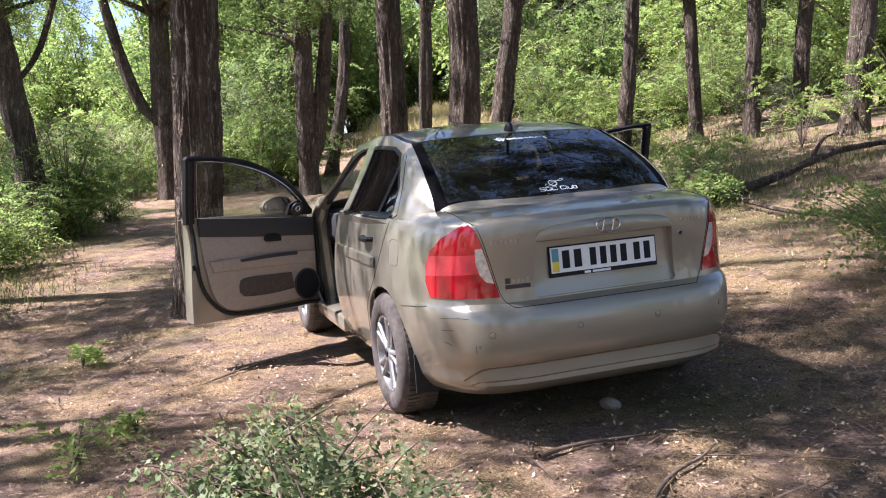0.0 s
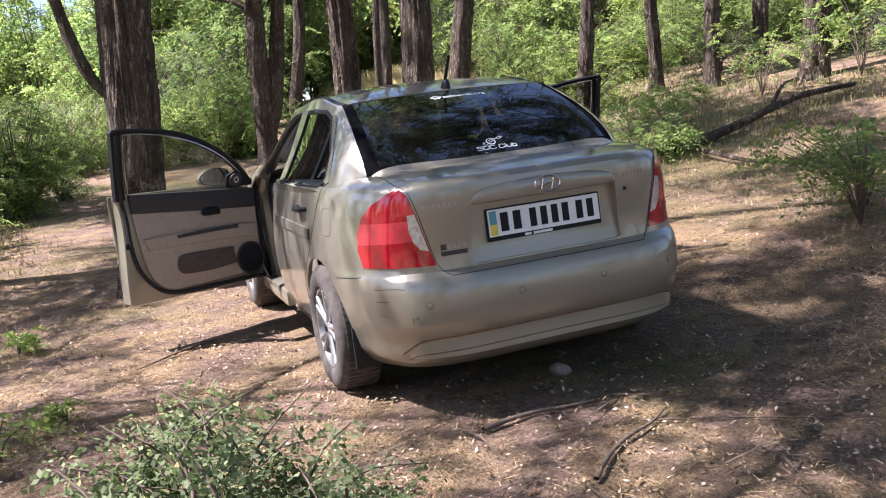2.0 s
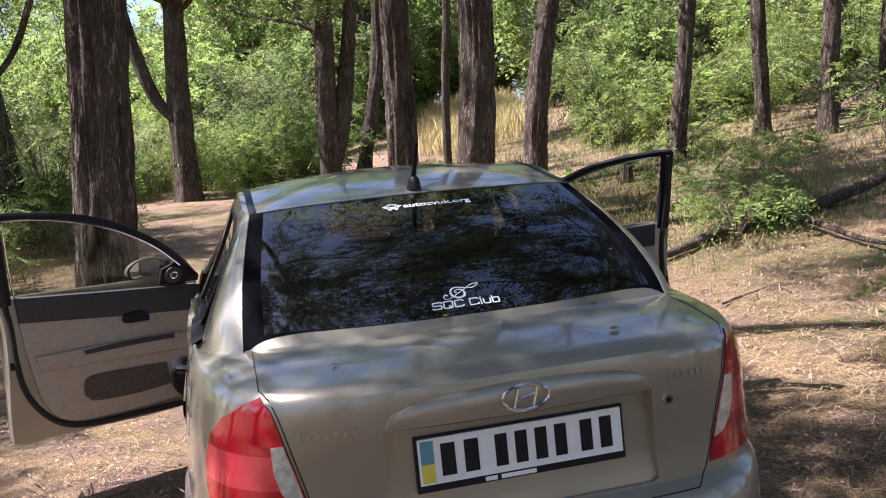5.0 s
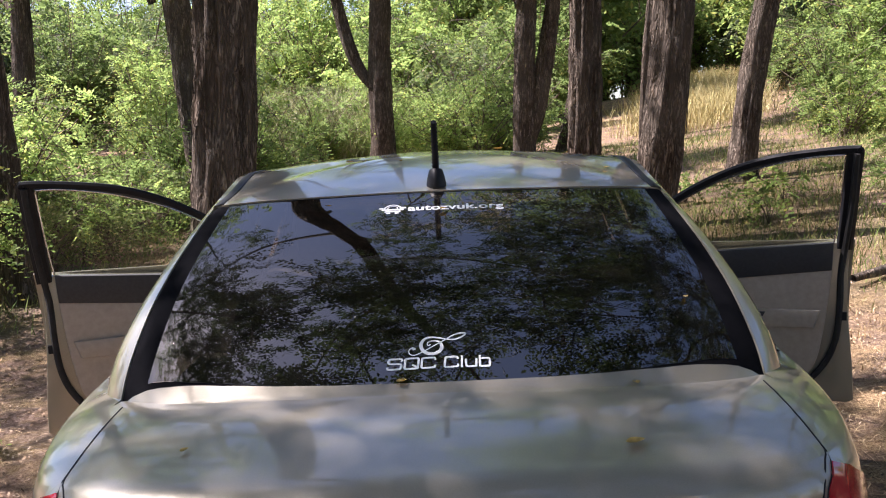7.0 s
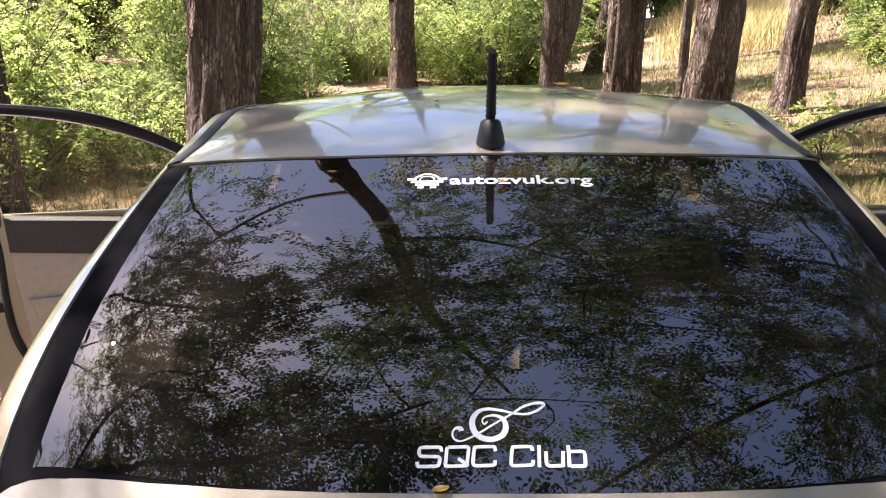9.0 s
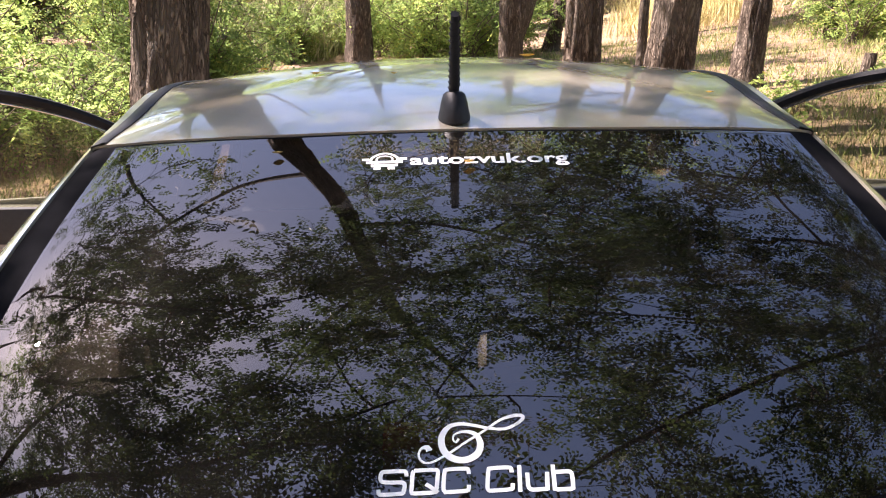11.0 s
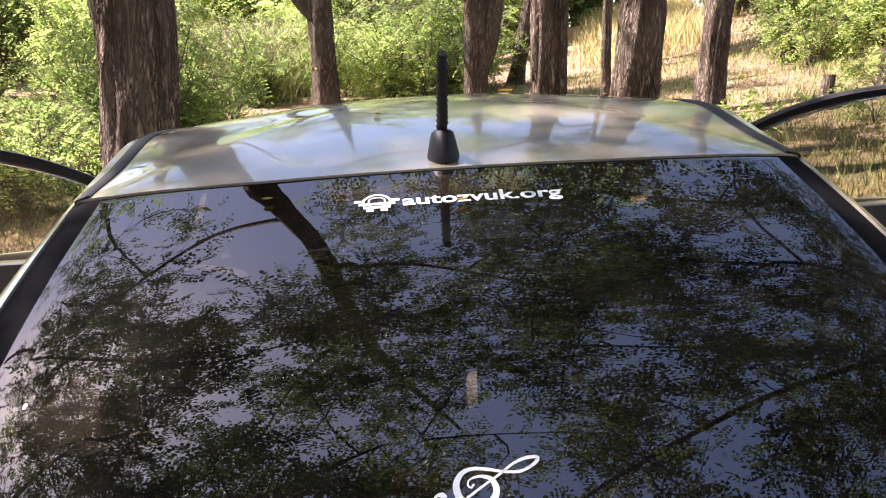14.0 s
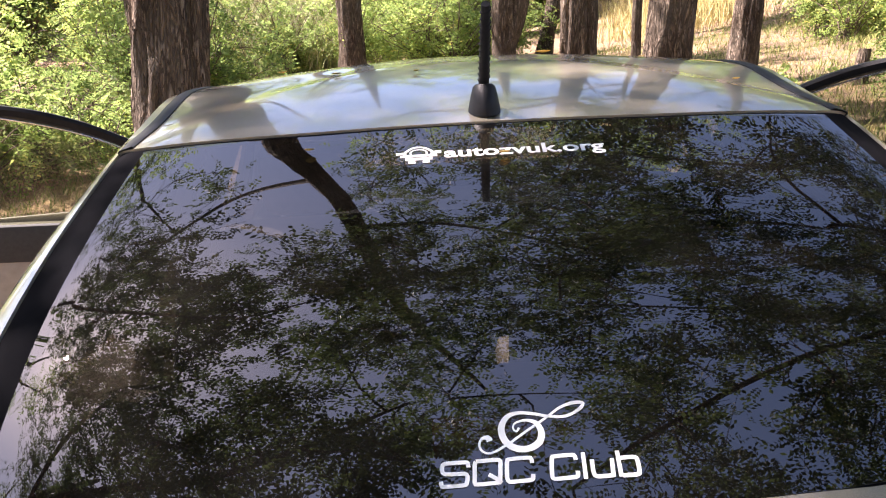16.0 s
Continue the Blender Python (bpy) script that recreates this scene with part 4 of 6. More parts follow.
def build_shell():
    bm = shell_bmesh()
    bm.normal_update()
    side = lambda sx: (lambda c: c.x * sx > 0.45)
    rear_low = lambda c: c.y < 4.62
    lamp = [(0.470, 0.635), (0.504, 0.65), (0.545, 0.80), (0.585, 0.945), (0.605, 0.972), (0.640, 0.958), (0.695, 0.915), (0.730, 0.86), (0.747, 0.79), (0.752, 0.72), (0.746, 0.652), (0.74, 0.635)]
    lamp = lamp[1:-1]
    clear = [(0.526, 0.712), (0.546, 0.79), (0.567, 0.868), (0.594, 0.864), (0.593, 0.80), (0.580, 0.752), (0.556, 0.720)]
    pale = [(0.48, 0.765), (0.80, 0.745), (0.80, 0.835), (0.48, 0.845)]
    lid_edge = [(-0.452, 0.604), (0.452, 0.604), (0.496, 0.65), (0.537, 0.80), (0.578, 0.95), (0.606, 0.985), (0.606, 1.2), (-0.606, 1.2), (-0.606, 0.985), (-0.578, 0.95), (-0.537, 0.80), (-0.496, 0.65)]
    for sx in (1, -1):
        for hy in (HUB_Y, FRONT_Y):
            bmesh.ops.delete(bm, geom=cut_out(bm, round_poly(hy, HUB_Z + 0.005, 0.345, 0.335, 28), (1, 2), side(sx)), context="FACES")
        opening = [(5.93, 0.27), (6.62, 0.27), (6.72, 0.40), (6.76, 0.60), (6.78, 0.90), (6.62, 1.04), (6.40, 1.19), (6.20, 1.29), (5.95, 1.335), (5.76, 1.345), (5.80, 1.15), (5.86, 0.95), (5.90, 0.70)]
        bmesh.ops.delete(bm, geom=cut_out(bm, opening, (1, 2), side(sx)), context="FACES")
        main = [(5.71, 0.970), (5.05, 0.992), (4.965, 1.235), (5.02, 1.290), (5.15, 1.325), (5.40, 1.340), (5.585, 1.340), (5.66, 1.15)]
        small = [(5.025, 0.993), (4.835, 0.998), (4.81, 1.02), (4.83, 1.12), (4.945, 1.225)]
        door_line = [(5.90, 0.27), (5.86, 0.70), (5.80, 0.95), (5.70, 1.31), (5.60, 1.362), (5.15, 1.350), (4.93, 1.285), (4.78, 1.13), (4.74, 0.99), (4.80, 0.85), (4.95, 0.66), (5.12, 0.50), (5.20, 0.27)]
        faces = cut_out(bm, door_line, (1, 2), side(sx))
        dbm = taken(bm, faces)
        g1 = taken(dbm, cut_out(dbm, main, (1, 2), side(sx)), -0.006, 0.004)
        g2 = taken(dbm, cut_out(dbm, small, (1, 2), side(sx)), -0.006, 0.004)
        thicken(dbm, 0.03)
        door = part("rear_door", dbm, PAINT, car, "closed rear door with tinted window")
        for g in (g1, g2):
            part("pane", g, GLASS_REAR_DOOR, door).visible_shadow = False
        on_side = lambda a, b, h: from_side(sx, a, b, h)
        flat_strip("window_seal", along(main + main[:1])[:-1], on_side, 0.012, 0.008, door, BLACK_TRIM, 0.002, True)
        flat_strip("window_seal", along(small + small[:1])[:-1], on_side, 0.010, 0.008, door, BLACK_TRIM, 0.002, True)
        flat_strip("waist_strip", [(y, 0.975 + (5.72 - y) * 0.012) for y in np.linspace(4.80, 5.74, 24)], on_side, 0.010, 0.010, door, BLACK_TRIM, 0.005)
        seam("door_gap", [from_side(sx, y, z, -0.001) for y, z in smooth_line(door_line[6:], 50)], door, 0.0028)
        # moulding and handle
        mb = bmesh.new()
        grid(mb, [[from_side(sx, y, 0.752 + dz + (y - 4.9) * 0.012, l) for dz, l in ((-0.03, 0.0), (-0.024, 0.008), (0.0, 0.010), (0.024, 0.008), (0.03, 0.0))] for y in np.linspace(4.92, 5.80, 20)])
        bmesh.ops.recalc_face_normals(mb, faces=mb.faces)
        part("moulding", mb, PAINT, door)
        hb = bmesh.new()
        base = from_side(sx, 5.06, 0.868)
        tube(hb, [base + Vector((sx * a, b, 0)) for a, b in ((-0.01, -0.085), (0.022, -0.07), (0.034, -0.02), (0.034, 0.03), (0.026, 0.07), (-0.005, 0.085))], [0.012, 0.015, 0.016, 0.016, 0.015, 0.012], 8)
        part("handle", hb, BLACK_TRIM, door, "black door handle")
        # lamps
        faces = cut_out(bm, mirrored(lamp, sx), (0, 2), rear_low)
        lb = taken(bm, faces, 0.004)
        lb.normal_update()
        c = taken(lb, cut_out(lb, mirrored(clear, sx), (0, 2), rear_low), 0.003, 0.012)
        lb.normal_update()
        p = taken(lb, cut_out(lb, mirrored(pale, sx), (0, 2), rear_low), 0.0, 0.012)
        thicken(lb, 0.014)
        tl = part("tail_light", lb, RED_LENS, car, "red wrap-round tail light")
        part("reversing_lens", c, CLEAR_LENS, tl, "clear ribbed lens")
        part("upper_lens", p, PINK_LENS, tl, "pale red lens band")
        ring = [from_rear(sx * x, z, 0.001) for x, z in along(lamp[:6] + lamp[-1:], 0.012)[:-1]]
        seam("lamp_gap", ring[:-12], tl, 0.0012)
        # fuel flap on one side, seams
        seam("bumper_gap", [from_side(sx, y, z, 0.0) for y, z in smooth_line([(4.52, 0.585), (4.42, 0.596), (4.33, 0.602), (4.27, 0.612)], 16)], car, 0.0018)
        if sx < 0:
            flap = [(4.690, 0.875), (4.655, 0.888), (4.585, 0.886), (4.562, 0.862), (4.565, 0.790), (4.585, 0.768), (4.665, 0.766), (4.690, 0.785)]
            seam("fuel_flap", [from_side(sx, y, z, 0.0) for y, z in smooth_line(flap + flap[:1], 50)], car, 0.0015, SCRATCH)
    # rear glass with its black border, windscreen
    top_rear = lambda c: c.y < 5.05 and c.z > 1.0
    border = [(-0.618, 4.33), (0.618, 4.33), (0.632, 4.42), (0.610, 4.62), (0.557, 4.99), (0.50, 4.972), (0.25, 4.958), (0.0, 4.955), (-0.25, 4.958), (-0.50, 4.972), (-0.557, 4.99), (-0.610, 4.62), (-0.632, 4.42)]
    low = [(x, y) for x, y in zip(np.linspace(-0.622, 0.622, 13), [4.385 + 0.055 * abs(q) ** 3 for q in np.linspace(-1, 1, 13)])]
    border = [(float(x), float(y)) for x, y in low] + border[2:]
    gl = taken(bm, cut_out(bm, border, (0, 1), top_rear), -0.004)
    pane = [(float(x) * 0.915, float(y) + 0.003) for x, y in low] + [(0.555, 4.62), (0.512, 4.966), (0.25, 4.952), (-0.25, 4.952), (-0.512, 4.966), (-0.555, 4.62)]
    gl.normal_update()
    pn = taken(gl, cut_out(gl, pane, (0, 1), top_rear), 0.001, 0.0)
    rw = part("rear_window", gl, BORDER, car, "tinted rear window with black border and white stickers")
    o = part("pane", pn, GLASS_DARK, rw)
    screen = [(-0.60, 6.98), (0.60, 6.98), (0.50, 6.27), (-0.50, 6.27)]
    front_top = lambda c: c.y > 6.2 and c.z > 0.95
    ws = part("windscreen", taken(bm, cut_out(bm, screen, (0, 1), front_top), -0.004, 0.004), GLASS_CLEAR, car)
    ws.visible_shadow = False
    # boot lid, bumper, then what remains
    recess = cut_out(bm, [(-0.352, 0.642), (-0.335, 0.632), (0.335, 0.632), (0.352, 0.642), (0.338, 0.885), (-0.338, 0.885)], (0, 2), lambda c: c.y < 4.2)
    pushed = bmesh.ops.extrude_face_region(bm, geom=recess)["geom"]
    bmesh.ops.delete(bm, geom=recess, context="FACES")
    for v in pushed:
        if isinstance(v, bmesh.types.BMVert):
            v.co.y += 0.012 + 0.026 * min(1.0, max(0.0, (v.co.z - 0.62) / 0.24))
    bm.normal_update()
    lid = cut_out(bm, lid_edge, (0, 2), lambda c: c.y < 4.46)
    lid = [f for f in lid if f.calc_center_median().y < 4.45]
    lb = taken(bm, lid, 0.0, 0.02)
    boot = part("boot_lid", lb, PAINT, car, "champagne boot lid with number plate recess")
    bmp = [f for f in bm.faces if (lambda c: c.y < 4.55 and c.z < 0.607)(f.calc_center_median())]
    part("rear_bumper", taken(bm, bmp, 0.0, 0.012), PAINT, car, "scuffed champagne rear bumper")
    thicken(bm, 0.012)
    part("body", bm, PAINT, car)
    for sx in (1, -1):
        gap = [from_rear(sx * x, z, 0.0) for x, z in smooth_line([p for p in lid_edge[1:6]], 40)] + [from_top(sx * 0.606, y, 0.0) for y in np.linspace(4.10, 4.40, 14)]
        seam("lid_gap", gap, boot, 0.0017)
        flat_strip("roof_strip", [(sx * 0.545, y) for y in np.linspace(4.985, 6.20, 30)], from_top, 0.012, 0.012, car, BLACK_TRIM, 0.004)
    seam("lid_gap", [from_rear(x, 0.604, -0.001) for x in np.linspace(-0.452, 0.452, 60)], boot, 0.0026)
    return boot, rw


boot_lid, rear_window = build_shell()


# ---- things on the tail ----
def rear_plate(name, outline, material, parent, lift, thick, label=""):
    bm = bmesh.new()
    slab(bm, outline, lambda a, b, d: from_rear(a, b, lift + d), thick)
    return part(name, bm, material, parent, label, False)


def rect(x0, z0, x1, z1):
    return [(x0, z0), (x1, z0), (x1, z1), (x0, z1)]


# chrome-edged bar over the plate
bar = smooth_line([(-0.338, 0.874), (-0.330, 0.905), (-0.300, 0.928), (-0.20, 0.944), (0.0, 0.952), (0.20, 0.944), (0.300, 0.928), (0.330, 0.905), (0.338, 0.874)], 41)
gb = bmesh.new()
rows = []
for a, b in bar:
    bow = 3.986 + 0.20 * a * a
    top = max(b, 0.879)
    rows.append([(a, bow + dy, 0.872 + (top - 0.872) * q) for q, dy in ((0.0, 0.045), (0.02, -0.004), (0.10, -0.013), (0.5, -0.017), (0.86, -0.015), (0.95, -0.010), (0.985, -0.002), (1.0, 0.014))])
grid(gb, rows)
bmesh.ops.recalc_face_normals(gb, faces=gb.faces)
part("plate_bar", gb, PAINT, boot_lid)
PY = 4.018


def flat_slab(name, outline, y, thick, material, parent, label=""):
    """A plate square to the tail, its face at y."""
    bm = bmesh.new()
    slab(bm, outline, lambda a, b, d: Vector((a, y - d + (b - 0.78) * 0.06, b)), thick)
    bmesh.ops.recalc_face_normals(bm, faces=bm.faces)
    return part(name, bm, material, parent, label, False)


plate = flat_slab("number_plate", rect(-0.260, 0.725, 0.260, 0.836), PY, 0.004, WHITE, car, "white number plate with blue and yellow stripe")
flat_slab("plate_holder", rect(-0.267, 0.706, 0.267, 0.842), PY + 0.004, 0.012, BLACK_TRIM, plate, "black plate holder")
flat_slab("stripe", rect(-0.254, 0.775, -0.222, 0.831), PY - 0.0015, 0.002, BLUE, plate)
flat_slab("stripe", rect(-0.254, 0.730, -0.222, 0.775), PY - 0.0015, 0.002, YELLOW, plate)
for x0, w in ((-0.205, 0.052), (-0.147, 0.052), (-0.070, 0.045), (-0.019, 0.045), (0.032, 0.045), (0.083, 0.045), (0.150, 0.046), (0.202, 0.046)):
    flat_slab("bar", rect(x0, 0.742, x0 + w * 0.68, 0.820), PY - 0.0015, 0.002, BLACK_TRIM, plate, "dark bar in place of a character")
for x0, x1 in ((-0.10, -0.07), (-0.06, 0.03)):
    flat_slab("bar", rect(x0, 0.7095, x1, 0.7195), PY + 0.0025, 0.002, STICKER, plate)
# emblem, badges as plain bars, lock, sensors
eb = bmesh.new()
ring = [Vector((0.058 * math.cos(a), 3.966, 0.917 + 0.030 * math.sin(a))) for a in np.linspace(0, 2 * math.pi, 41)]
tube(eb, ring, 0.0045, 6, False)
emblem = part("emblem", eb, CHROME, boot_lid, "chrome oval emblem")
for pts in (((-0.030, 0.895), (-0.018, 0.939)), ((0.018, 0.895), (0.030, 0.939)), ((-0.026, 0.911), (0.0, 0.918), (0.026, 0.923))):
    b2 = bmesh.new()
    tube(b2, [Vector((a, 3.966, b)) for a, b in pts], 0.0042, 6)
    part("emblem_bar", b2, CHROME, emblem)
for k in range(7):
    x = -0.535 + k * 0.0205
    rear_plate("badge_bar", rect(x, 0.880, x + 0.0105, 0.897), BADGE, boot_lid, 0.003, 0.002)
for k in range(6):
    x = 0.385 + k * 0.0205
    rear_plate("badge_bar", rect(x, 0.894, x + 0.010, 0.907), BADGE, boot_lid, 0.003, 0.002)
rear_plate("badge", rect(-0.478, 0.682, -0.366, 0.700), SCRATCH, boot_lid, 0.003, 0.002, "small dark badge")
for k in range(4):
    x = -0.448 + k * 0.021
    rear_plate("badge_bar", rect(x, 0.708, x + 0.014, 0.725), BADGE, boot_lid, 0.003, 0.002)
rear_plate("badge_bar", rect(-0.478, 0.706, -0.455, 0.729), SCRATCH, boot_lid, 0.003, 0.002)
lk = bmesh.new()
tube(lk, [from_rear(0.383, 0.842, l) for l in (-0.004, 0.006)], [0.015, 0.013], 20)
lock = part("boot_lock", lk, CHROME, boot_lid, "round metal boot lock")
lk = bmesh.new()
tube(lk, [from_rear(0.383, 0.842, l) for l in (0.004, 0.0075)], [0.008, 0.007], 14)
part("keyhole", lk, BLACK_TRIM, lock)
for x in (-0.566, -0.171, 0.215, 0.575):
    sb = bmesh.new()
    tube(sb, [from_rear(x, 0.497, l) for l in (-0.004, 0.001, 0.0025)], [0.0125, 0.012, 0.008], 18)
    part("parking_sensor", sb, PAINT, car)
    seam("sensor_ring", [from_rear(x + 0.0135 * math.cos(a), 0.497 + 0.0135 * math.sin(a), 0.0) for a in np.linspace(0, 2 * math.pi, 19)], car, 0.0011, SCRATCH)
# scuffs on the bumper's corner
for pts in (((-0.735, 0.566), (-0.68, 0.572), (-0.645, 0.568)), ((-0.735, 0.516), (-0.70, 0.517)), ((-0.725, 0.462), (-0.705, 0.452)), ((-0.629, 0.452), (-0.627, 0.42)), ((-0.62, 0.447), (-0.612, 0.452), (-0.614, 0.44))):
    seam("scuff", [from_rear(a, b, 0.0) for a, b in smooth_line(pts, 12)], car, 0.0015, SCRATCH)
# crease over the bumper's lower lip
seam("lip_crease", [from_rear(a, b, -0.002) for a, b in smooth_line([(-0.66, 0.285), (-0.625, 0.318), (-0.56, 0.345), (-0.3, 0.352), (0, 0.354), (0.3, 0.352), (0.56, 0.345), (0.66, 0.30)], 60)], car, 0.006, DIRT)
seam("lip_crease", [from_rear(a, b, -0.003) for a, b in smooth_line([(-0.64, 0.262), (-0.58, 0.284), (-0.3, 0.290), (0, 0.292), (0.3, 0.290), (0.58, 0.284), (0.64, 0.268)], 60)], car, 0.005, DIRT)


# ---- stickers on the rear window ----
def glass_point(x, s):
    """A point on the rear window: x across, s metres up the slope from its lower edge."""
    w = s / 0.68
    lo, hi = 4.395, 4.95
    return from_top(x, lo + (hi - lo) * w, -0.0020)


def lettering(name, words, x0, x1, s0, height, material, parent, slant=0.0, bold=0.0):
    cu = bpy.data.curves.new(name, "FONT")
    cu.body, cu.size, cu.shear, cu.offset, cu.resolution_u = words, 1.0, slant, bold, 3
    tmp = bpy.data.objects.new(name, cu)
    scene.collection.objects.link(tmp)
    me = bpy.data.meshes.new_from_object(tmp.evaluated_get(bpy.context.evaluated_depsgraph_get()))
    bpy.data.objects.remove(tmp)
    bm = bmesh.new()
    bm.from_mesh(me)
    xs = [v.co.x for v in bm.verts]
    hs = max(v.co.y for v in bm.verts)
    for v in bm.verts:
        v.co = glass_point(x0 + (v.co.x - min(xs)) / (max(xs) - min(xs)) * (x1 - x0), s0 + v.co.y / hs * height)
    return part(name, bm, material, parent, "white lettering", False)


def ribbon(name, pts, widths, parent, count=60):
    """A flat sticker stroke on the window along (x, s)."""
    line = smooth_line([(*p, w) for p, w in zip(pts, widths)], count)
    bm = bmesh.new()
    rows = []
    for k, (x, s, w) in enumerate(line):
        a, b = line[max(k - 1, 0)], line[min(k + 1, len(line) - 1)]
        dx, ds = b[0] - a[0], b[1] - a[1]
        l = math.hypot(dx, ds) or 1
        rows.append([glass_point(x - ds / l * w, s + dx / l * w), glass_point(x + ds / l * w, s - dx / l * w)])
    grid(bm, rows)
    return part(name, bm, STICKER, parent, "", False)


def letter_stroke(pts, parent, name="letter", w=0.0021):
    """A stroke of the wide club lettering, in units of a thousandth of its width, 140 high."""
    def at(a, b):
        return -0.105 + a / 1078 * 0.200, 0.0195 + b / 140 * 0.029
    dense = [at(a, b) for a, b in pts]
    return ribbon(name, dense, [w] * len(dense), parent, max(8, 5 * len(dense)))


club = letter_stroke([(164, 100), (162, 118), (150, 127), (48, 127), (30, 122), (23, 108), (23, 88), (33, 76), (58, 72), (133, 70), (150, 64), (154, 50), (148, 24), (133, 13), (33, 11), (16, 16), (12, 38)], rear_window, "sticker")
tagged(club, "white club lettering stuck on the rear window")
for strokes in ([(205, 128), (323, 129), (335, 119), (334, 97), (324, 27), (313, 15), (203, 12), (190, 21), (192, 46), (198, 113), (205, 126)], [(268, 58), (300, 38), (333, 12)],
                [(504, 102), (502, 122), (488, 130), (388, 128), (372, 116), (363, 36), (370, 18), (383, 14), (483, 17), (498, 25), (502, 47)],
                [(738, 104), (736, 122), (723, 130), (628, 128), (612, 116), (601, 34), (606, 19), (620, 14), (723, 18), (736, 26), (739, 48)],
                [(782, 140), (779, 75), (776, 5)], [(823, 101), (822, 32), (833, 17), (853, 13), (923, 15)], [(931, 102), (927, 55), (923, 8)],
                [(966, 138), (965, 70), (964, 6)], [(973, 100), (1048, 101), (1064, 89), (1064, 28), (1053, 13), (973, 11)]):
    letter_stroke(strokes, club)
ribbon("sticker_swirl", [(-0.051, 0.067), (-0.053, 0.071), (-0.059, 0.070), (-0.062, 0.063), (-0.059, 0.056), (-0.050, 0.054), (-0.032, 0.063), (-0.014, 0.075), (0.008, 0.089), (0.024, 0.100), (0.039, 0.105), (0.049, 0.104), (0.044, 0.097), (0.029, 0.090), (0.012, 0.091), (-0.004, 0.095), (-0.019, 0.097), (-0.031, 0.093), (-0.038, 0.081), (-0.036, 0.067), (-0.027, 0.058), (-0.014, 0.056), (-0.002, 0.062), (0.002, 0.073), (-0.002, 0.084), (-0.013, 0.088), (-0.024, 0.085), (-0.026, 0.079), (-0.023, 0.076), (-0.020, 0.080)],
       [0.0032, 0.0030, 0.0014, 0.0012, 0.0012, 0.0012, 0.0013, 0.0013, 0.0013, 0.0015, 0.0020, 0.0020, 0.0018, 0.0016, 0.0016, 0.0018, 0.0020, 0.0026, 0.0034, 0.0036, 0.0036, 0.0034, 0.0036, 0.0034, 0.0026, 0.0016, 0.0010, 0.0010, 0.0012, 0.0012], club, 150)
site = lettering("sticker", "autozvuk.org", -0.069, 0.158, 0.578, 0.029, STICKER, rear_window, 0.0, 0.022)
ribbon("sticker_car", [(-0.122, 0.583), (-0.124, 0.599), (-0.112, 0.613), (-0.098, 0.613), (-0.086, 0.599), (-0.088, 0.583)], [0.0022] * 6, site)
ribbon("sticker_car", [(-0.116, 0.590), (-0.116, 0.600), (-0.110, 0.606), (-0.100, 0.606), (-0.094, 0.600), (-0.094, 0.590)], [0.0013] * 6, site)
for x0, x1, s in ((-0.131, -0.079, 0.588), (-0.124, -0.086, 0.578), (-0.137, -0.127, 0.597), (-0.083, -0.073, 0.597), (-0.120, -0.110, 0.569), (-0.100, -0.090, 0.569)):
    ribbon("sticker_car", [(x0, s), ((x0 + x1) / 2, s), (x1, s)], [0.0036] * 3, site)


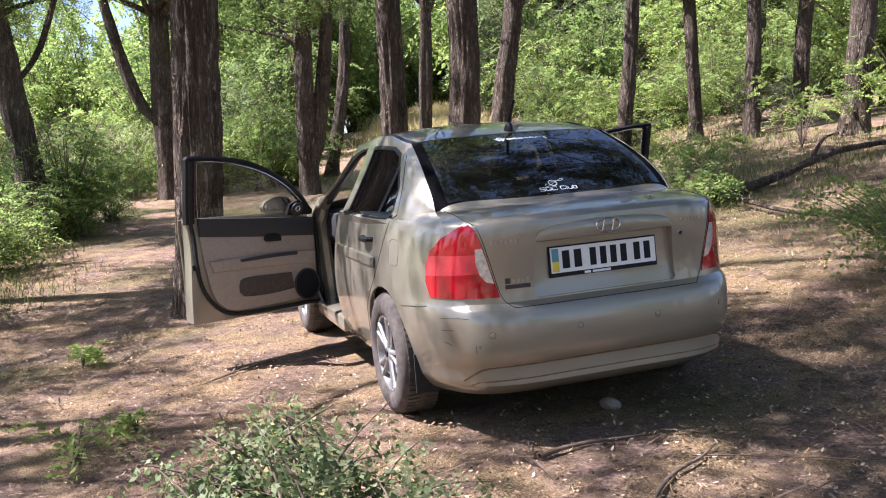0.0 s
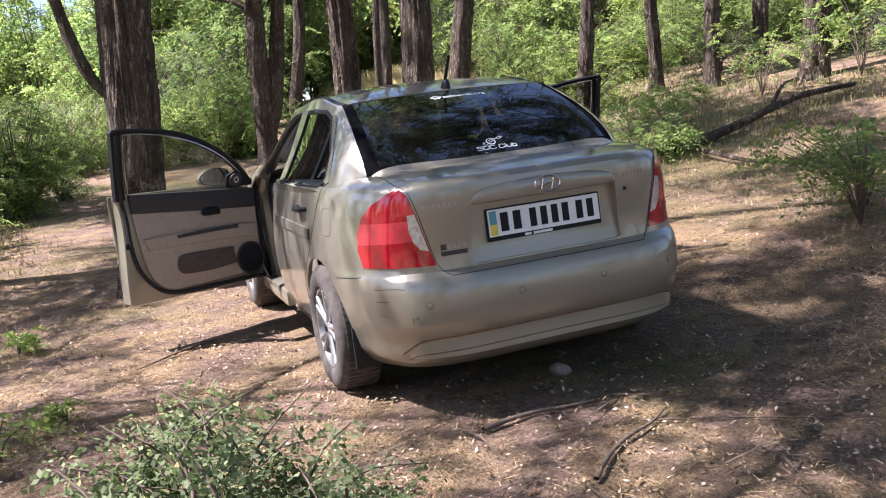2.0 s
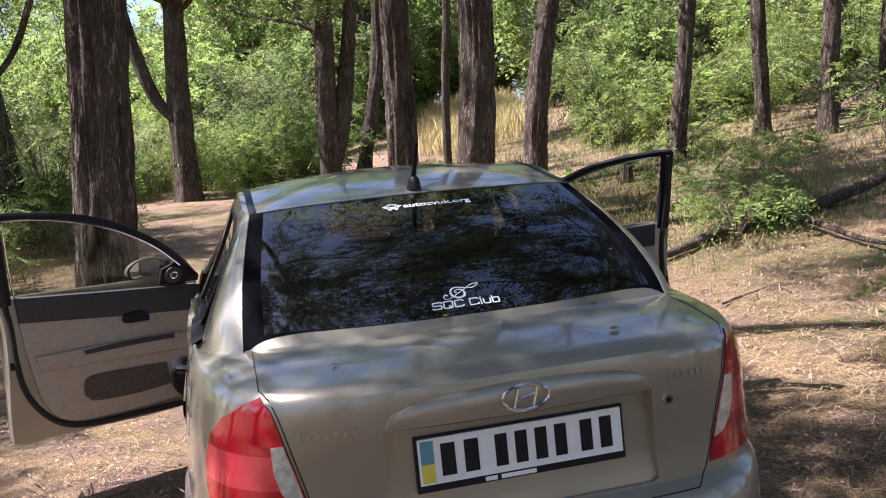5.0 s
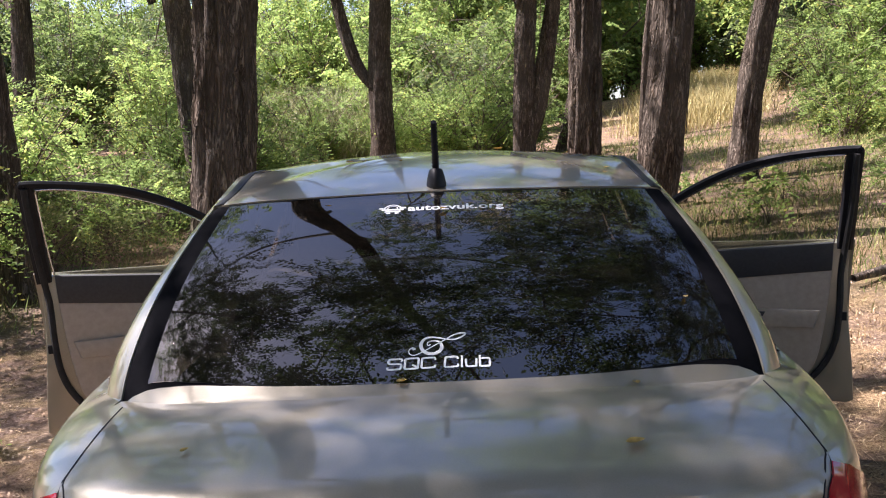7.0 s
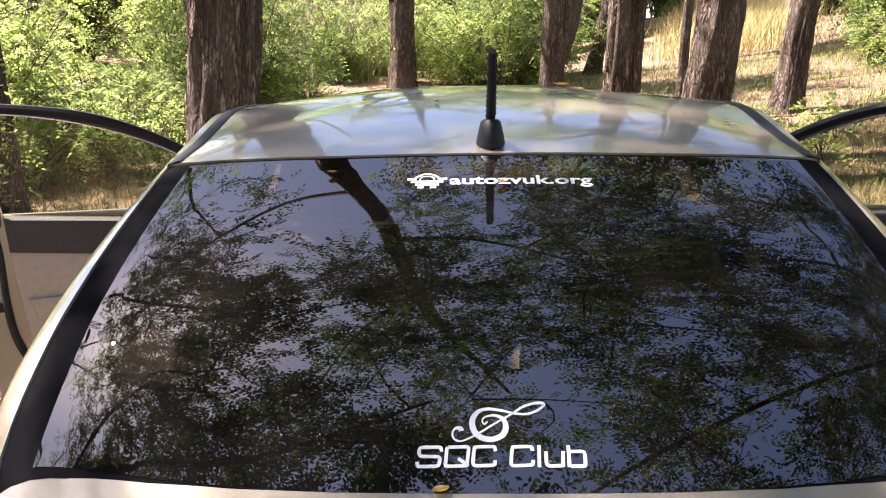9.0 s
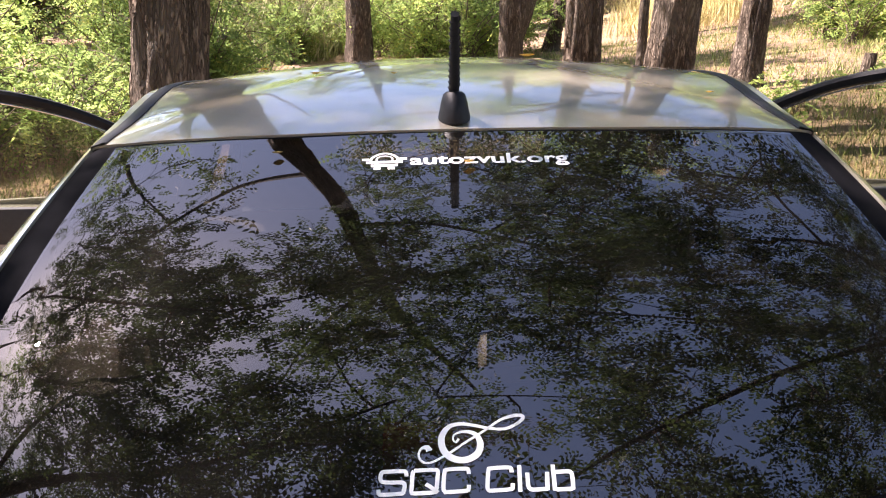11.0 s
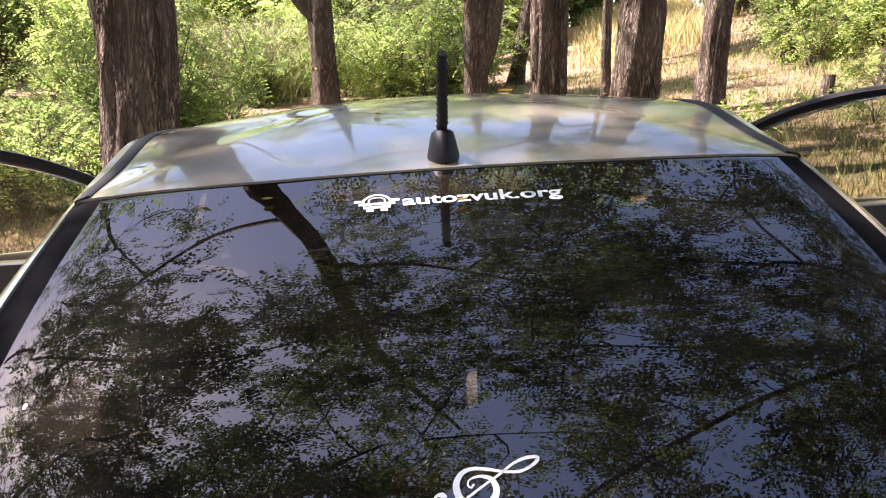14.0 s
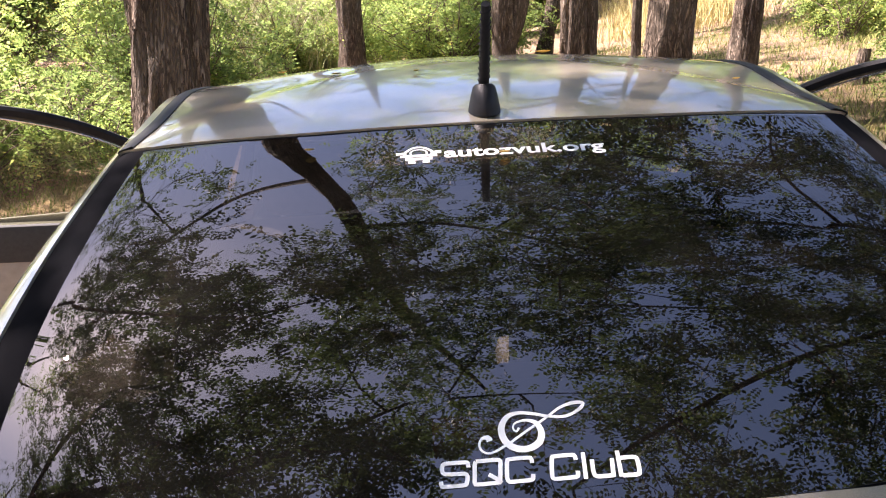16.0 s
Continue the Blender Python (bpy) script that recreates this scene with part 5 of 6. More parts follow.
# ---- wheels ----
def wheel(sx, hy):
    x0 = sx * 0.825
    bm = bmesh.new()
    prof = [(0.190, 0.0), (0.200, 0.012), (0.235, 0.020), (0.270, 0.017), (0.292, 0.004), (0.302, -0.012), (0.305, -0.05), (0.305, -0.135), (0.300, -0.172), (0.270, -0.188), (0.200, -0.180)]
    lathe(bm, [(r, sx * a) for r, a in prof], (x0, hy, HUB_Z), 64)
    bmesh.ops.recalc_face_normals(bm, faces=bm.faces)
    w = part("wheel", bm, TYRE, car, "dusty tyre on a spoked alloy wheel")
    tb = bmesh.new()
    for k in range(64):
        a = 2 * math.pi * k / 64
        m = Matrix.Translation((x0, hy, HUB_Z)) @ Matrix.Rotation(a, 4, "X")
        for q in (0, 1):
            box(tb, (min(sx * (-0.02 - q * 0.085), sx * (-0.085 - q * 0.085)), -0.010, 0.302), (max(sx * (-0.02 - q * 0.085), sx * (-0.085 - q * 0.085)), 0.010, 0.3085), 0, m)
    part("tread", tb, TYRE, w, "", False)
    rb = bmesh.new()
    lathe(rb, [(r, sx * a) for r, a in ((0.194, -0.005), (0.190, 0.006), (0.183, 0.004), (0.178, -0.02), (0.172, -0.10))], (x0, hy, HUB_Z), 64)
    bmesh.ops.recalc_face_normals(rb, faces=rb.faces)
    rim = part("rim", rb, ALLOY, w)
    for k in range(10):
        a = 2 * math.pi * (k // 2) / 5 + (0.17 if k % 2 else -0.17) + 0.3
        sb = bmesh.new()
        m = Matrix.Translation((x0, hy, HUB_Z)) @ Matrix.Rotation(a, 4, "X")
        pts = [m @ Vector((sx * d, 0, r)) for r, d in ((0.025, -0.012), (0.07, -0.010), (0.13, -0.006), (0.185, -0.004))]
        tube(sb, pts, [0.016, 0.012, 0.0115, 0.015], 8)
        part("spoke", sb, ALLOY, w)
    hb = bmesh.new()
    tube(hb, [(x0 + sx * d, hy, HUB_Z) for d in (-0.05, -0.002, 0.004)], [0.05, 0.042, 0.030], 24)
    part("hub", hb, ALLOY, w)
    cb = bmesh.new()
    tube(cb, [(x0 + sx * d, hy, HUB_Z) for d in (0.002, 0.010)], [0.022, 0.018], 20)
    part("hub_cap", cb, BLACK_TRIM, w)
    db = bmesh.new()
    tube(db, [(x0 - sx * d, hy, HUB_Z) for d in (0.13, 0.10)], [0.165, 0.165], 32)
    part("brake_drum", db, LINER, w)
    lb = bmesh.new()
    rows = []
    for a in np.linspace(-0.15, math.pi + 0.15, 24):
        rows.append([Vector((sx * q, hy + 0.343 * math.cos(a), HUB_Z + 0.005 + 0.333 * math.sin(a))) for q in (0.77, 0.68, 0.50)])
    grid(lb, rows)
    part("wheel_arch", lb, LINER, car)


for sx in (-1, 1):
    for hy in (HUB_Y, FRONT_Y):
        wheel(sx, hy)
    fb = bmesh.new()
    box(fb, (min(sx * 0.62, sx * 0.79), 4.45, 0.17), (max(sx * 0.62, sx * 0.79), 4.462, 0.36), 0.004)
    part("mud_flap", fb, RUBBER, car, "black rubber mud flap")

ub = bmesh.new()
box(ub, (-0.68, 4.40, 0.25), (0.68, 7.8, 0.30), 0.01)
part("floor_pan", ub, LINER, car)
tb = bmesh.new()
box(tb, (-0.60, 4.25, 0.235), (0.55, 4.7, 0.25), 0.006)
part("silencer", tb, LINER, car)

# ---- antenna ----
ab = bmesh.new()
base = from_top(0.0, 4.995)
rows = []
for z, l, wd in ((0.0, 0.041, 0.0255), (0.010, 0.040, 0.0245), (0.030, 0.030, 0.0205), (0.043, 0.018, 0.0170), (0.047, 0.012, 0.012)):
    rows.append([base + Vector((wd * math.sin(a) * (0.6 + 0.4 * abs(math.sin(a))), 0.010 - z * 0.25 + l * math.cos(a), z - 0.004)) for a in np.linspace(0, 2 * math.pi, 20, endpoint=False)])
made = grid(ab, rows, True)
ab.faces.new(made[-1])
bmesh.ops.recalc_face_normals(ab, faces=ab.faces)
ant = part("antenna", ab, BLACK_TRIM, car, "short black roof antenna")
mb = bmesh.new()
foot = base + Vector((0, 0.0, 0.045))
tube(mb, [foot + Vector((0, -0.09 * q, 0.112 * q)) for q in np.linspace(0, 1, 20)], [0.0085 - 0.0018 * q for q in np.linspace(0, 1, 20)], 10)
mast = part("mast", mb, BLACK_TRIM, ant)
wb = bmesh.new()
tube(wb, [foot + Vector(((0.0086 - 0.0018 * a) * math.cos(a * 80), -0.09 * a + 0.006 * math.sin(a * 80) * 0.78, 0.112 * a + 0.006 * math.sin(a * 80) * 0.6)) for a in np.linspace(0.02, 0.97, 240)], 0.0016, 4)
part("winding", wb, BLACK_TRIM, mast)


# ---- open front doors ----
def front_door(sx):
    """Hinged at the front pillar and swung wide; d runs from the hinge to the trailing edge, n faces the cabin side."""
    h = Vector((-0.80, 6.74, 0))
    dd = Vector((-0.9218, -0.3876, 0))
    n = Vector((0.3876, -0.9218, 0))

    def at(d, z, off=0.0):
        lean = 0.40 * max(0.0, z - 0.93)
        p = h + dd * d + n * (off + lean) + Vector((0, 0, z))
        return Vector((p.x * -sx, p.y, p.z))

    def plate(name, outline, off, thick, material, parent, label="", bevel=0.0):
        bm = bmesh.new()
        slab(bm, outline, lambda a, b, q: at(a, b, off + q), thick)
        bmesh.ops.recalc_face_normals(bm, faces=bm.faces)
        if bevel:
            top = [e for e in bm.edges if len(e.link_faces) == 2 and any(len(f.verts) > 4 for f in e.link_faces)]
            bmesh.ops.bevel(bm, geom=top, offset=bevel, segments=2, profile=0.6, affect="EDGES")
        return part(name, bm, material, parent, label)

    def cord(name, pts, off, r, material, parent, count=50, label="", sides=8):
        bm = bmesh.new()
        tube(bm, [at(a, b, off) for a, b in smooth_line(pts, count)], r, sides)
        return part(name, bm, material, parent, label)

    lower = smooth_line([(-0.02, 0.30), (0.30, 0.290), (0.60, 0.298), (0.93, 0.303)], 14) + smooth_line([(0.955, 0.315), (0.950, 0.45), (0.935, 0.62), (0.925, 0.80), (0.935, 0.97)], 14) + smooth_line([(0.915, 0.985), (0.50, 0.945), (0.0, 0.905)], 12) + [(-0.03, 0.70), (-0.03, 0.45)]
    # outer skin, curved outwards
    bm = bmesh.new()
    rows = []
    for z in np.linspace(0.295, 0.955, 14):
        q = (z - 0.295) / 0.66
        r = [at(-0.03 + (0.985 + 0.0 * q) * t - 0.02 * math.sin(math.pi * q) * t, z + 0.03 * t * q, -0.10 - 0.035 * math.sin(math.pi * (0.15 + 0.75 * q))) for t in np.linspace(0, 1, 16)]
        rows.append(r)
    grid(bm, rows)
    bmesh.ops.recalc_face_normals(bm, faces=bm.faces)
    bmesh.ops.solidify(bm, geom=list(bm.faces), thickness=0.006)
    bmesh.ops.recalc_face_normals(bm, faces=bm.faces)
    door = part("front_door", bm, PAINT, car, "open front door with beige inner panel")
    plate("inner_sheet", lower, -0.012, 0.10, PAINT, door, "painted inner sheet of the door", 0.006)
    # window frame: painted inside edge, dark outside
    arc = [(0.942, 0.95), (0.955, 1.10), (0.966, 1.25), (0.975, 1.36), (0.962, 1.378), (0.86, 1.375), (0.62, 1.345), (0.42, 1.280), (0.22, 1.170), (0.08, 1.055), (-0.01, 0.945)]
    corner = smooth_line(arc[:4], 20) + smooth_line(arc[4:], 50)
    bm = bmesh.new()
    rows = []
    for k, (a, b) in enumerate(corner):
        p, q = corner[max(k - 1, 0)], corner[min(k + 1, len(corner) - 1)]
        l = math.hypot(q[0] - p[0], q[1] - p[1])
        na, nb = (q[1] - p[1]) / l, -(q[0] - p[0]) / l
        wd = 0.062 if b < 1.36 and a > 0.9 else 0.036
        prof = ((0.0, -0.055), (0.0, -0.010), (0.010, 0.0), (wd - 0.008, 0.0), (wd, -0.012), (wd, -0.05))
        rows.append([at(a - na * u, b - nb * u, v) for u, v in prof])
    grid(bm, rows)
    bmesh.ops.recalc_face_normals(bm, faces=bm.faces)
    bmesh.ops.solidify(bm, geom=list(bm.faces), thickness=0.004)
    bmesh.ops.recalc_face_normals(bm, faces=bm.faces)
    part("window_frame", bm, BLACK_TRIM, door, "black window frame")
    inner = [(0.872, 0.985), (0.893, 1.15), (0.908, 1.338)]
    cord("pale_trim", inner, 0.004, 0.0035, CHROME, door, 20)
    cord("pale_trim", [(0.905, 1.342), (0.80, 1.338), (0.62, 1.306), (0.42, 1.240), (0.24, 1.140), (0.10, 1.020)], 0.004, 0.0035, CHROME, door, 40)
    # rubber seal round the inside
    cord("door_seal", [(0.948, 1.35), (0.935, 1.15), (0.915, 0.97), (0.900, 0.85), (0.897, 0.70), (0.880, 0.56), (0.83, 0.45), (0.74, 0.36), (0.62, 0.325), (0.40, 0.318), (0.10, 0.315), (-0.01, 0.33), (-0.02, 0.60), (-0.02, 0.90)], 0.0, 0.0135, RUBBER, door, 110, "black rubber door seal")
    # trim panel
    panel = smooth_line([(0.02, 0.36), (0.40, 0.35), (0.64, 0.352), (0.74, 0.385), (0.805, 0.47), (0.835, 0.60), (0.855, 0.75), (0.866, 0.868)], 40) + [(0.45, 0.822), (0.01, 0.780)]
    tp = plate("trim_panel", panel, 0.018, 0.032, TAN, door, "beige plastic trim panel", 0.008)
    plate("upper_band", [(0.866, 0.866), (0.45, 0.820), (0.01, 0.778), (0.0, 0.905), (0.06, 0.913), (0.45, 0.946), (0.872, 0.985)], 0.024, 0.04, CHARCOAL, door, "charcoal upper door trim", 0.008)
    ledge = smooth_line([(0.03, 0.58), (0.20, 0.60), (0.50, 0.615), (0.80, 0.625)], 16) + smooth_line([(0.825, 0.700), (0.50, 0.700), (0.20, 0.690), (0.02, 0.672)], 16)
    plate("armrest", ledge, 0.036, 0.022, TAN, door, "", 0.012)
    plate("armrest_grip", smooth_line([(0.17, 0.662), (0.35, 0.668), (0.60, 0.668)], 10) + smooth_line([(0.61, 0.688), (0.40, 0.694), (0.17, 0.686)], 10), 0.042, 0.010, CHARCOAL, door, "dark grip strip", 0.003)
    plate("pocket", smooth_line([(0.21, 0.435), (0.40, 0.425), (0.60, 0.440), (0.625, 0.49), (0.60, 0.555), (0.40, 0.555), (0.22, 0.545)], 24), 0.030, 0.014, POCKET, door, "dark brown map pocket", 0.008)
    plate("pull_handle", smooth_line([(0.28, 0.772), (0.40, 0.780), (0.405, 0.812), (0.37, 0.826), (0.30, 0.822), (0.28, 0.80)], 20), 0.034, 0.014, BLACK_TRIM, door, "black inner door handle", 0.004)
    bm = bmesh.new()
    slab(bm, round_poly(0.105, 0.447, 0.098, 0.103, 36), lambda a, b, q: at(a, b, 0.030 + q), 0.02)
    bmesh.ops.recalc_face_normals(bm, faces=bm.faces)
    sp = part("speaker", bm, BLACK_TRIM, door, "round black speaker grille")
    cord("speaker_rim", round_poly(0.105, 0.447, 0.098, 0.103, 36) + [(0.203, 0.447)], 0.030, 0.006, CHARCOAL, sp, 70)
    bm = bmesh.new()
    slab(bm, round_poly(0.135, 0.975, 0.043, 0.043, 28), lambda a, b, q: at(a, b, 0.022 + q), 0.05)
    bmesh.ops.recalc_face_normals(bm, faces=bm.faces)
    tw = part("tweeter", bm, CHARCOAL, door, "small round tweeter with silver ring")
    cord("tweeter_ring", round_poly(0.135, 0.975, 0.016, 0.016, 20) + [(0.151, 0.975)], 0.024, 0.0032, CHROME, tw, 50)
    plate("mirror_gusset", [(0.0, 0.925), (0.20, 0.935), (0.19, 1.01), (0.10, 1.045), (0.0, 0.96)], 0.0, 0.03, BLACK_TRIM, door)
    latch = bmesh.new()
    slab(latch, rect(0.895, 0.655, 0.925, 0.69), lambda a, b, q: at(a, b, 0.002 + q), 0.02)
    part("latch", latch, BLACK_TRIM, door, "", False)
    # pane
    g = bmesh.new()
    slab(g, [(0.875, 0.975)] + smooth_line([(0.905, 1.345), (0.80, 1.342), (0.62, 1.312), (0.42, 1.245), (0.24, 1.145), (0.06, 0.99)], 30) + [(0.06, 0.905)], lambda a, b, q: at(a, b, -0.022 + q), 0.004)
    bmesh.ops.recalc_face_normals(g, faces=g.faces)
    part("pane", g, GLASS_SIDE, door, "", False).visible_shadow = False
    # outside mirror
    mh = bmesh.new()
    rows = []
    for k, s in enumerate((0.55, 0.85, 1.0, 1.0)):
        off = (-0.235, -0.215, -0.18, -0.135)[k]
        rows.append([at(0.205 + s * 0.115 * math.cos(a), 1.005 + s * 0.062 * math.sin(a), off) for a in np.linspace(0, 2 * math.pi, 24, endpoint=False)])
    made = grid(mh, rows, True)
    mh.faces.new(made[0])
    bmesh.ops.recalc_face_normals(mh, faces=mh.faces)
    part("mirror_housing", mh, PAINT, door)
    mg = bmesh.new()
    slab(mg, round_poly(0.205, 1.005, 0.108, 0.056, 24), lambda a, b, q: at(a, b, -0.128 + q + (a - 0.2) * 0.12 - (b - 1.005) * 0.15), 0.006)
    bmesh.ops.recalc_face_normals(mg, faces=mg.faces)
    part("mirror_glass", mg, MIRROR, door, "mirror glass", False)
    ma = bmesh.new()
    tube(ma, [at(0.10, 0.95, -0.02), at(0.12, 0.96, -0.09), at(0.15, 0.98, -0.17)], [0.03, 0.026, 0.03], 10)
    part("mirror_arm", ma, BLACK_TRIM, door)


for sx in (-1, 1):
    front_door(sx)
    # sill, pillars and seals of the open doorway
    sb = bmesh.new()
    box(sb, (min(sx * 0.66, sx * 0.815), 5.90, 0.22), (max(sx * 0.66, sx * 0.815), 6.75, 0.315), 0.02)
    part("sill", sb, PAINT, car)
    pb = bmesh.new()
    tube(pb, smooth_line([(sx * 0.755, 5.95, 0.27), (sx * 0.765, 5.92, 0.60), (sx * 0.695, 5.88, 0.95), (sx * 0.595, 5.83, 1.20), (sx * 0.535, 5.80, 1.33)], 24), 0.034, 10)
    part("pillar", pb, BLACK_TRIM, car)
    seam("doorway_seal", smooth_line([(sx * 0.78, 5.99, 0.33), (sx * 0.785, 5.97, 0.60), (sx * 0.715, 5.93, 0.95), (sx * 0.605, 5.88, 1.22), (sx * 0.555, 5.86, 1.32), (sx * 0.565, 6.15, 1.290), (sx * 0.625, 6.42, 1.155), (sx * 0.695, 6.66, 0.99)], 60), car, 0.012, RUBBER)
    ap = bmesh.new()
    tube(ap, smooth_line([(sx * 0.70, 6.80, 0.30), (sx * 0.72, 6.83, 0.90), (sx * 0.70, 6.75, 0.99)], 12), 0.05, 8)
    part("pillar", ap, PAINT, car)


# ---- cabin ----
def seat(x, y, wide, back_top, rest_count, name):
    bm = bmesh.new()
    box(bm, (x - wide / 2, y - 0.02, 0.36), (x + wide / 2, y + 0.50, 0.53), 0.05)
    s = part(name, bm, TAN_CLOTH, car, "beige cloth seat")
    bb = bmesh.new()
    box(bb, (-wide / 2, -0.07, 0), (wide / 2, 0.07, back_top), 0.05, pose(x, y, 0.48, 14, 0, 0))
    part("backrest", bb, TAN_CLOTH, s)
    for k in range(rest_count):
        xx = x if rest_count == 1 else x + (k - (rest_count - 1) / 2) * wide / rest_count * 1.05
        hb = bmesh.new()
        box(hb, (-0.125, -0.05, back_top + 0.03), (0.125, 0.05, back_top + 0.20), 0.045, pose(xx, y, 0.48, 14, 0, 0))
        part("headrest", hb, TAN_CLOTH, s)


seat(-0.36, 5.92, 0.50, 0.60, 1, "front_seat")
seat(0.36, 5.92, 0.50, 0.60, 1, "front_seat")
seat(0.0, 5.00, 1.25, 0.52, 2, "rear_seat")
sb = bmesh.new()
box(sb, (-0.60, 4.46, 0.965), (0.60, 4.90, 0.985), 0.006)
part("parcel_shelf", sb, CHARCOAL, car)
db = bmesh.new()
box(db, (-0.68, 6.55, 0.72), (0.68, 7.0, 0.93), 0.05)
part("dashboard", db, CHARCOAL, car)
wb = bmesh.new()
tube(wb, [Vector((-0.36, 6.40, 0.90)) + Vector((0.185 * math.cos(a), -0.07 * math.sin(a) * -1, 0.165 * math.sin(a))) for a in np.linspace(0, 2 * math.pi, 41)], 0.014, 8, False)
part("steering_wheel", wb, CHARCOAL, car)
mb = bmesh.new()
box(mb, (-0.12, 6.30, 1.27), (0.12, 6.33, 1.33), 0.01)
part("rear_view_mirror", mb, BLACK_TRIM, car)
lb = bmesh.new()
box(lb, (-0.11, 4.60, 0.985), (0.11, 4.68, 1.02), 0.008)
part("brake_light", lb, RED_LENS, car, "high brake light behind the rear window")


# ---- forest litter ----
def scatter(rng, n, x0, x1, y0, y1, power=1.0):
    x = rng.uniform(x0, x1, n)
    y = y0 + (y1 - y0) * rng.uniform(0, 1, n) ** power
    z = np.array([ground_z(a, b) for a, b in zip(x, y)])
    return np.stack((x, y, z), 1)


def straw_mesh(name, rng, p, lo, hi, width, material, tilt=0.12):
    """Blades that lie about on the ground: slim bent strips."""
    n = len(p)
    a = rng.uniform(0, 2 * math.pi, n)
    d = np.stack((np.cos(a), np.sin(a), rng.normal(0, tilt, n)), 1)
    s = np.stack((-np.sin(a), np.cos(a), np.zeros(n)), 1)
    l = rng.uniform(lo, hi, (n, 1))
    w = width * rng.uniform(0.5, 1.3, (n, 1))
    up = np.array((0, 0, 1.0))
    c = p + up * rng.uniform(0.006, 0.03, (n, 1))
    bend = s * l * rng.normal(0, 0.06, (n, 1))
    v = np.stack((c - d * l / 2 - s * w, c - d * l / 2 + s * w, c + bend + up * l * 0.04 + s * w, c + bend + up * l * 0.04 - s * w, c + d * l / 2 + s * w * 0.4, c + d * l / 2 - s * w * 0.4), 1).reshape(-1, 3)
    k = np.arange(n)[:, None] * 6
    f = np.concatenate((k + (0, 1, 2, 3), k + (3, 2, 4, 5)), 1).reshape(-1, 4)
    return quick_mesh(name, v, f, material)


def flake_mesh(name, rng, p, size, material, tilt=0.35):
    """Small fallen leaves, each a bent rhomb."""
    n = len(p)
    a = rng.uniform(0, 2 * math.pi, n)
    d = np.stack((np.cos(a), np.sin(a), rng.normal(0, tilt, n)), 1)
    s = np.stack((-np.sin(a), np.cos(a), rng.normal(0, tilt, n)), 1)
    l = size * rng.uniform(0.5, 1.5, (n, 1))
    c = p + np.array((0, 0, 1.0)) * rng.uniform(0.004, 0.022, (n, 1))
    v = np.stack((c - d * l / 2, c + s * l * 0.28, c + d * l / 2, c - s * l * 0.28), 1).reshape(-1, 3)
    return quick_mesh(name, v, np.arange(4 * n).reshape(-1, 4), material)


rng = np.random.default_rng(21)
under = lambda p: ~((np.abs(p[:, 0]) < 0.8) & (p[:, 1] > 4.6) & (p[:, 1] < 8.0))
p = scatter(rng, 60000, -4.5, 5.5, 2.2, 12.5, 1.4)
tagged(new("leaf_litter", flake_mesh("leaf_litter", rng, p[under(p)], 0.017, LITTER)), "small dry brown leaves strewn over the forest floor", "leaf litter", kind="stuff")
p = scatter(rng, 20000, -4.5, 6.5, 2.4, 12.5, 1.5)
tagged(new("dry_straw", straw_mesh("dry_straw", rng, p[under(p)], 0.02, 0.085, 0.0012, STRAW)), "dry straw and needles lying on the ground", "straw", kind="stuff")
p = scatter(rng, 60000, 1.2, 8.0, 2.4, 12.5, 1.2)
tagged(new("dry_straw", straw_mesh("dry_straw", rng, p, 0.05, 0.20, 0.0011, STRAW, 0.12)), "matted golden straw lying on the sunny bank", "straw", kind="stuff")
p = scatter(rng, 900, -4.5, 5.5, 2.2, 11, 1.2)
tagged(new("twig_litter", straw_mesh("twig_litter", rng, p[under(p)], 0.10, 0.42, 0.004, TWIG, 0.05)), "thin broken twigs lying on the ground", "twigs", kind="stuff")


def grass_mesh(name, rng, p, height, material):
    n = len(p)
    a = rng.uniform(0, 2 * math.pi, n)
    s = np.stack((np.cos(a), np.sin(a), np.zeros(n)), 1)
    h = height * rng.uniform(0.4, 1.3, (n, 1))
    lean = np.stack((rng.normal(0, 0.35, n), rng.normal(0, 0.35, n), np.ones(n)), 1)
    w = 0.004 + 0.004 * height
    mid = p + lean * h * 0.55
    tip = p + lean * h + np.stack((rng.normal(0, 0.2, n), rng.normal(0, 0.2, n), np.zeros(n)), 1) * h
    v = np.stack((p - s * w, p + s * w, mid + s * w * 0.8, mid - s * w * 0.8, tip + s * w * 0.15, tip - s * w * 0.15), 1).reshape(-1, 3)
    k = np.arange(n)[:, None] * 6
    f = np.concatenate((k + (0, 1, 2, 3), k + (3, 2, 4, 5)), 1).reshape(-1, 4)
    return quick_mesh(name, v, f, material)


def tufts(rng, centres, per, spread):
    c = np.repeat(np.array(centres, float), per, 0) + rng.normal(0, spread, (len(centres) * per, 2))
    return np.array([(a, b, ground_z(a, b)) for a, b in c])


spots = [(x, y) for x, y in zip(rng.uniform(-5.0, -3.0, 40), rng.uniform(9, 18, 40))] + [(x, y) for x, y in zip(rng.uniform(2.0, 9.5, 420), rng.uniform(9.5, 24, 420))]
tagged(new("grass", grass_mesh("grass", rng, tufts(rng, spots, 60, 0.36), 0.11, GRASS)), "sparse green grass growing among the litter", "grass", kind="stuff")
spots = [(x + 0.25 * y, y) for x, y in zip(rng.uniform(-1.6, 1.6, 260), rng.uniform(24, 48, 260))] + [(x, y) for x, y in zip(rng.uniform(-9, -2, 60), rng.uniform(30, 40, 60))]
tagged(new("dry_grass", grass_mesh("dry_grass", rng, tufts(rng, spots, 42, 0.5), 0.65, REED)), "tall pale yellow grass in the sunny clearing", "dry grass", kind="stuff")
